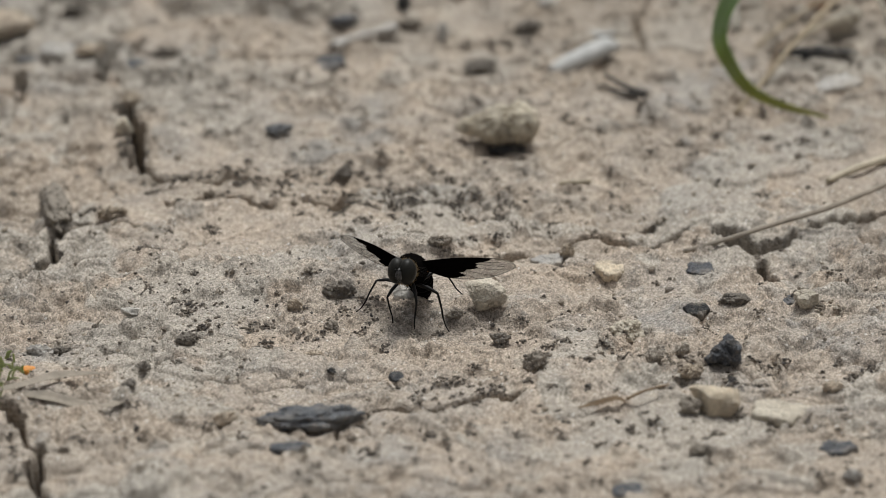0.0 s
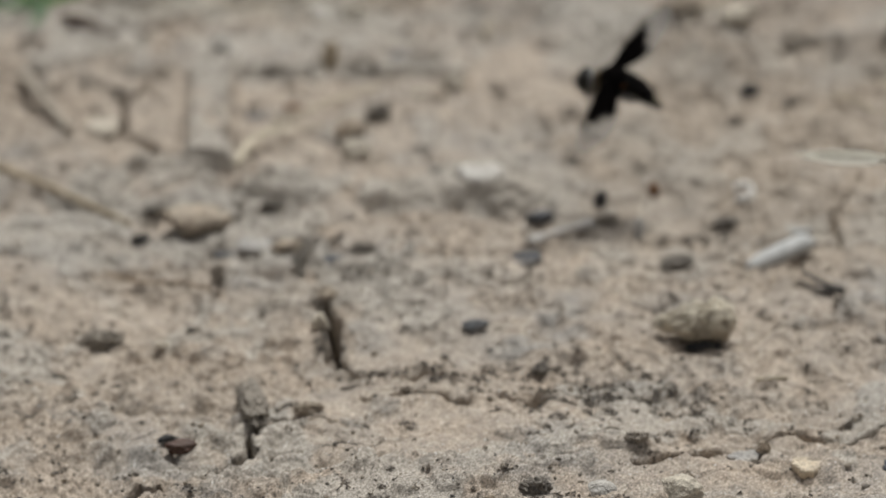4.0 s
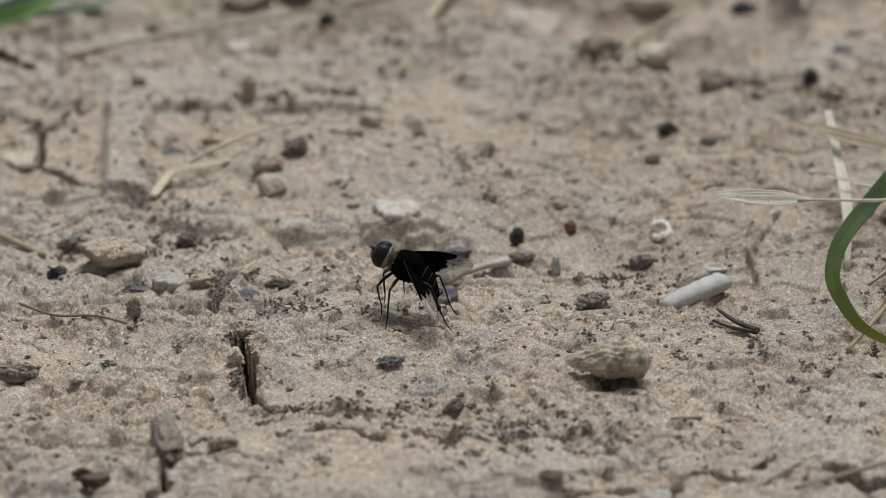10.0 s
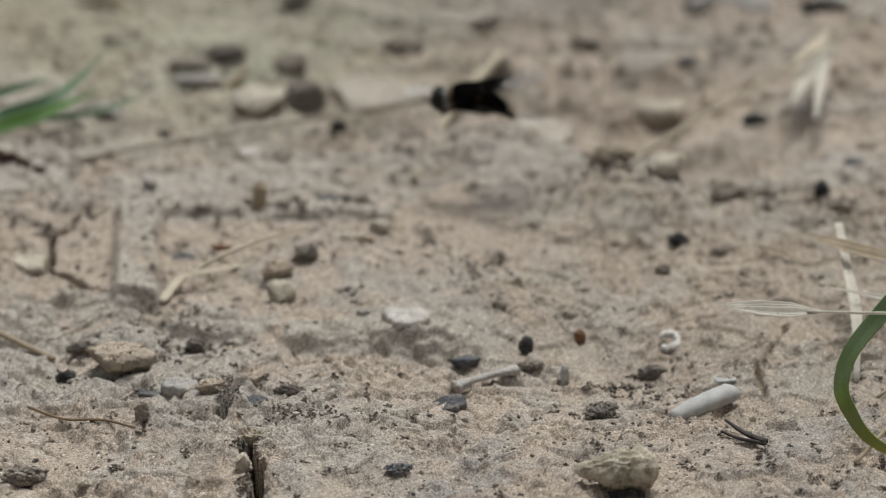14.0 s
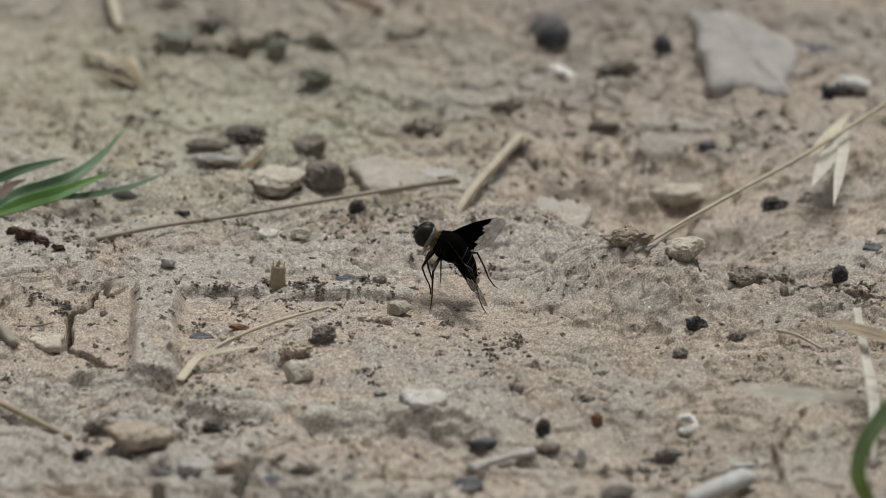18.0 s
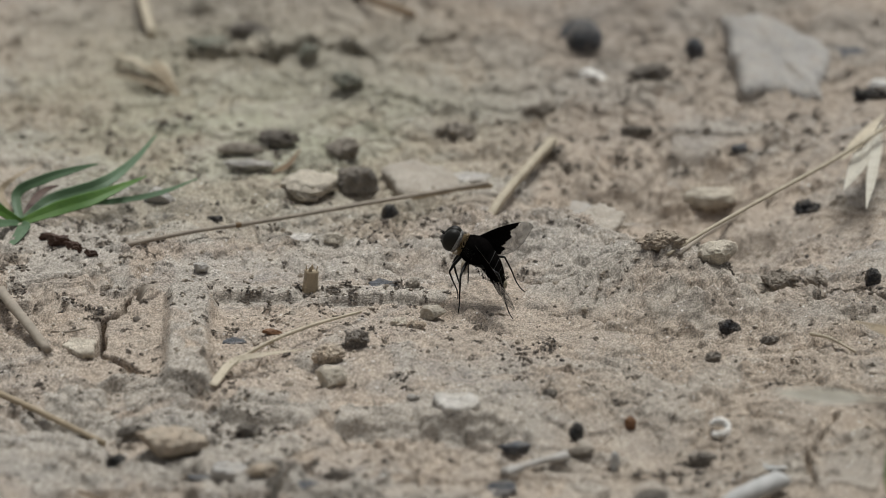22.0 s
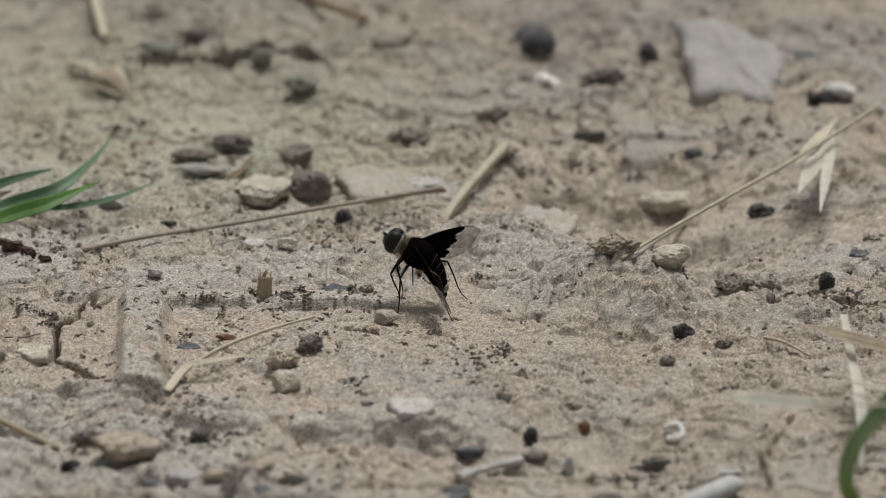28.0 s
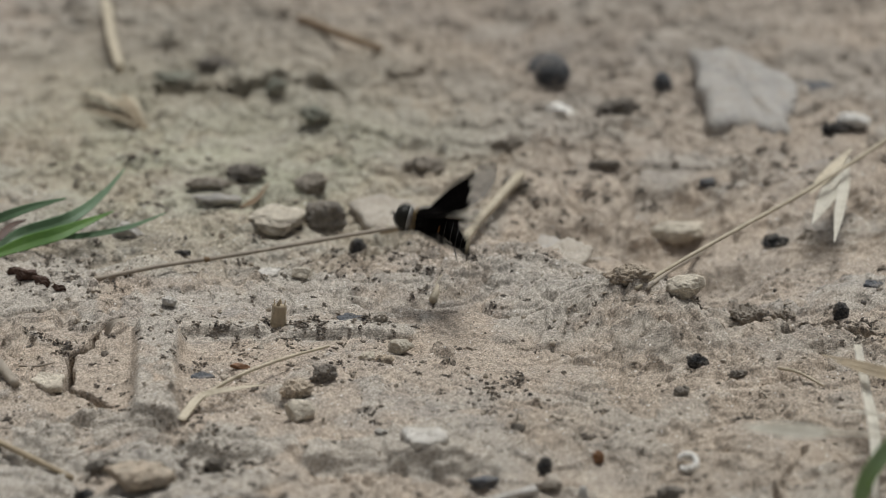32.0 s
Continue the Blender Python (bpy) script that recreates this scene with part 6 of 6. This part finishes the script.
def leg_standing(m, kind, side):
    """The leg's pose in the fly's space, with its toe on the ground."""
    hip = m @ (Vector((HIPS[kind][0], HIPS[kind][1] * side, HIPS[kind][2])) * MM)
    length = LEG_LENGTH[kind] * MM
    ahead = m.to_3x3() @ Vector((1, 0, 0))
    a = math.atan2(ahead.y, ahead.x) + radians(STANCE[kind]) * side
    toe = hip + Vector((math.cos(a), math.sin(a), 0)) * length * 0.7
    for _ in range(6):
        drop = hip.z - ground_z(toe.x / MM, toe.y / MM) * MM
        reach = math.sqrt(max(length ** 2 - drop ** 2, (0.1 * length) ** 2))
        toe = hip + Vector((math.cos(a) * reach, math.sin(a) * reach, -drop))
    return m.inverted() @ aimed(hip, toe - hip)


def aimed(at, along, up=Vector((0, 0, 1))):
    x = along.normalized()
    y = up.cross(x).normalized()
    z = x.cross(y)
    return Matrix.Translation(at) @ Matrix((x, y, z)).transposed().to_4x4()


def leg_flying(kind, side, tucked, landing=False):
    hip = Vector((HIPS[kind][0], HIPS[kind][1] * side, HIPS[kind][2])) * MM
    way = {"front": (0.15, 0.1, -0.95), "middle": (-0.15, 0.05, -0.98), "hind": (-0.3, 0.05, -0.9)}[kind]
    if tucked:
        way = {"front": (0.5, 0.25, -0.6), "middle": (-0.5, 0.3, -0.7), "hind": (-0.95, 0.12, -0.25)}[kind]
    # the knee points ahead on the front legs, outward on landing legs, backward on trailing ones
    knee = Vector((1, 0, 0.3))
    if kind != "front":
        knee = Vector((-0.4, side, 0.2)) if landing else knee if kind == "hind" and tucked else Vector((-1, 0.35 * side, 0))
    return aimed(hip, Vector((way[0], way[1] * side, way[2])), knee)


def knee_bent(kind, degrees):
    """How shin and foot turn about the knee in the leg's own space."""
    knee = Matrix.Translation(Vector((0.34, 0, 0.26)) * LEG_LENGTH[kind] * MM)
    return knee @ Euler((0, radians(degrees), 0)).to_matrix().to_4x4() @ knee.inverted()


def wing_pose(side, sweep, rise, twist):
    """sweep: degrees swept back from straight out; rise: degrees up; twist: rear edge down."""
    return Matrix.Translation(Vector((0.5, 1.2 * side, 0.95)) * MM) @ Euler((0, 0, radians((90 + sweep) * side))).to_matrix().to_4x4() @ Euler((0, radians(-rise), 0)).to_matrix().to_4x4() @ Euler((radians(-twist * side), 0, 0)).to_matrix().to_4x4()


REST_1 = standing(10.9, -69.9, 5.4, 250, 19)
REST_2 = standing(-0.3, -2.7, 6.5, 167, 23)
REST_3 = standing(0.2, 65.3, 6.5, 172, 26)


def stepped(m, dx, dy, turn=0.0):
    """The same stance a few steps on, in millimetres and degrees."""
    return Matrix.Translation(Vector((dx, dy, 0)) * MM) @ Matrix.Translation(m.translation) @ Euler((0, 0, radians(turn))).to_matrix().to_4x4() @ Matrix.Translation(-m.translation) @ m


# the stands, with the small steps that the fly takes on them
STAND_1 = [(0.0, REST_1), (0.7, REST_1)]
STAND_2 = [(t, stepped(REST_2, dx, dy, turn)) for t, dx, dy, turn in (
    (4.8, 0.6, -2.5, 0), (6.5, 0.6, -2.4, 0), (7.0, 0.5, -2.0, 0), (7.5, 0.4, -0.7, 0), (8.0, 0.0, -0.2, 0), (9.0, 0.0, 0.0, 0), (9.5, -0.5, 0.4, 0), (10.0, -0.8, 0.4, 0),
    (10.5, -0.8, 0.9, 0), (11.0, -2.0, 1.2, -3), (11.5, -5.2, 3.7, -6), (12.0, -7.1, 5.8, -8), (12.5, -7.8, 8.0, -8))]
STAND_3 = [(t, stepped(REST_3, dx, dy, turn)) for t, dx, dy, turn in (
    (14.4, 0.7, -1.5, 0), (16.5, 0.5, 0.0, 0), (19.0, 0.0, 0.0, 0), (22.0, -0.4, 0.0, 0), (23.5, -0.8, 0.1, 0), (24.0, -1.2, -0.8, -2), (24.5, -1.1, -0.2, -3), (25.5, -1.0, 0.5, -3),
    (28.0, -1.8, 0.6, -4), (30.0, -2.1, 0.6, -5), (30.5, -3.2, 2.0, -6), (31.9, -3.3, 2.3, -6))]

# flight: seconds, place in mm, heading, nose-up
FLIGHT = [
    (0.8, 7.8, -51.8, 9.0, 230, 20), (0.9, 7.1, -47.2, 14.0, 225, 15), (1, 4.3, -42.9, 18.0, 222, 26),
    (1.1, 0.7, -47.6, 19.0, 225, 15), (1.2, -4.2, -48.9, 20.0, 235, 10), (1.3, -8.8, -57.4, 20.0, 215, 5),
    (1.4, -9.6, -57.6, 20.0, 200, 5), (1.5, -7.8, -58.6, 20.0, 190, 8), (1.6, -14.5, -64.3, 19.0, 185, 5),
    (1.7, -15.1, -62.5, 18.0, 182, 5), (1.8, -8.0, -59.1, 18.0, 182, 8), (1.9, -4.2, -54.0, 19.0, 182, 6),
    (2, -0.7, -55.4, 20.0, 182, 4), (2.1, 1.6, -54.3, 19.0, 180, 6), (2.2, -0.6, -37.2, 21.0, 180, 6),
    (2.3, -2.4, -47.8, 20.0, 180, 4), (2.4, -6.6, -52.8, 18.0, 178, 6), (2.5, -12.4, -60.3, 16.0, 176, 4),
    (2.6, -18.4, -67.0, 16.5, 175, 4), (2.8, -18.1, -59.0, 24.5, 175, 6), (3, -11.7, -57.5, 33.1, 178, 8),
    (3.2, -7.5, -49.1, 31.6, 190, 12), (3.4, 1.1, -37.0, 29.7, 205, 20), (3.5, 4.2, -32.9, 29.2, 205, 20),
    (3.6, 11.1, -14.0, 25.7, 190, 20), (3.8, 18.9, 12.2, 19.8, 175, 18), (4, 13.1, 22.2, 15.0, 172, 14),
    (4.1, 13.7, 13.8, 13.0, 170, 8), (4.2, 9.6, 8.8, 11.0, 165, 10), (4.3, 6.6, 7.0, 10.0, 160, 12),
    (4.4, 5.1, 6.3, 9.0, 158, 15), (4.5, 3.1, 1.3, 7.5, 155, 18)]
FLIGHT_2 = [
    (12.6, -1.6, 8.4, 25.2, 152, 26), (12.7, -1.8, 11.5, 26.8, 152, 26), (12.8, -0.0, 14.5, 28.3, 155, 24),
    (12.9, 1.7, 22.4, 28.6, 155, 30), (13, 3.1, 23.0, 30.1, 158, 36), (13.1, 7.2, 21.8, 29.6, 160, 26),
    (13.2, 9.3, 20.8, 31.2, 158, 28), (13.3, 9.3, 40.0, 28.4, 160, 24), (13.4, 8.0, 54.2, 25.5, 160, 28),
    (13.5, 9.9, 59.4, 22.6, 160, 28), (13.6, 8.0, 62.3, 20.3, 165, 22), (13.8, 9.3, 67.9, 15.5, 162, 24),
    (14, 4.7, 72.7, 12.0, 178, 8), (14.2, 3.4, 63.2, 8.0, 150, 24), (14.3, 2.2, 60.6, 6.5, 142, 28)]
FLIGHT_3 = [(32.0, -1.9, 75.6, 10.2, 170, 24)]

# wing sweep, rise and twist at rest on each stand
FOLD_1 = {1: (26, 5, 46), -1: (30, 9, 44)}
FOLD_2 = {1: (33, -5, 22), -1: (40, -6, 58)}
FOLD_3 = {1: (44, -8, 48), -1: (31, 9, 60)}
# strokes caught at some moments: sweep, rise, twist (left wing, right wing)
STROKES = {1.0: ((22, 50, 65), (10, 66, 20)), 2.0: ((74, -10, 0), (78, -16, 0)), 3.0: ((-8, -34, 30), (25, 36, 25)),
           4.0: ((-25, -40, 30), (50, 38, 20)), 13.0: ((48, 6, 25), (20, 50, 60)), 14.0: ((80, -5, 5), (80, 0, 5)), 32.0: ((55, 20, 30), (40, 28, 40))}


def wing_rows(side):
    k = 0 if side == 1 else 1

    def folded(fold):
        return wing_pose(side, *fold[side])

    rows = [(0.0, folded(FOLD_1)), (0.7, folded(FOLD_1))]

    def flutter(t0, t1):
        for f in range(round(t0 * 30), round(t1 * 30) + 1):
            t = f / 30
            hit = [s for s in STROKES if abs(s - t) < 0.01]
            if hit:
                rows.append((t, wing_pose(side, *STROKES[hit[0]][k])))
            else:
                # the strokes on either side of a caught moment carry the wing through it
                near = [m for m in STROKES if abs(abs(m - t) - 1 / 30) < 0.01]
                if near:
                    sweep, rise, twist = STROKES[near[0]][k]
                    rows.append((t, wing_pose(side, sweep, rise + 60 * (1 if t > near[0] else -1) * (1 if side == 1 else 0.7), twist)))
                    continue
                s = math.cos(f * 2.2 + 0.4)
                rows.append((t, wing_pose(side, 22 - 12 * s, 14 + 40 * s, 16 - 12 * s)))

    flutter(0.77, 4.7)
    rows.append((4.8, folded(FOLD_2)))
    rows.append((12.5, folded(FOLD_2)))
    flutter(12.57, 14.3)
    rows.append((14.4, folded(FOLD_3)))
    rows.append((31.9, folded(FOLD_3)))
    rows.append((32.0, wing_pose(side, *STROKES[32.0][k])))
    return rows


# seconds, how far along the ground the focus lies (mm)
FOCUS = [(0.0, -70), (3.0, -70), (4.0, -78), (4.6, -74), (6.2, 52), (7.05, 52), (7.6, 15), (8.0, 2), (8.5, -7), (14.4, -7), (16.5, 36), (16.8, 50), (17.2, 62), (32.0, 64)]


def motions():
    walk(focus_mark, [(t, pose(0, y * MM, 0)) for t, y in FOCUS])
    rows = STAND_1 + [(t, fly_pose(x, y, z, heading, nose - 16)) for t, x, y, z, heading, nose in FLIGHT]
    rows += STAND_2 + [(t, fly_pose(x, y, z, heading, nose - 16)) for t, x, y, z, heading, nose in FLIGHT_2]
    rows += STAND_3 + [(t, fly_pose(x, y, z, heading, nose - 16)) for t, x, y, z, heading, nose in FLIGHT_3]
    walk(fly, rows)
    for side in (1, -1):
        walk(WINGS[side], wing_rows(side))
        for kind in LEG_LENGTH:
            hang, tuck = leg_flying(kind, side, kind == "front"), leg_flying(kind, side, True)
            low = leg_flying(kind, side, False, True)

            def planted(stand):
                return [(t, leg_standing(m, kind, side)) for t, m in stand]

            walk(LEGS[kind, side], planted(STAND_1) + [(0.85, low), (1.3, low), (1.6, hang), (3.4, hang), (3.7, tuck), (4.4, tuck), (4.6, low)]
                 + planted(STAND_2) + [(12.63, tuck), (14.1, tuck), (14.25, low)] + planted(STAND_3) + [(32.0, tuck)])
            # folded against the body in flight, but for the trailing hind legs
            fold = {"front": 150, "middle": 140, "hind": 0 if side == 1 else 60}[kind]
            in_hang = 150 if kind == "front" else 25
            bends = [(0.0, 0), (0.7, 0), (0.85, 12), (1.3, 12), (1.6, in_hang), (3.4, in_hang), (3.7, fold), (4.4, fold), (4.6, 10), (4.8, 0), (12.5, 0), (12.63, fold), (14.1, fold), (14.25, 10), (14.4, 0), (31.9, 0), (32.0, fold)]
            for piece in (SHINS[kind, side], FEET[kind, side]):
                walk(piece, [(t, knee_bent(kind, a)) for t, a in bends])


motions()
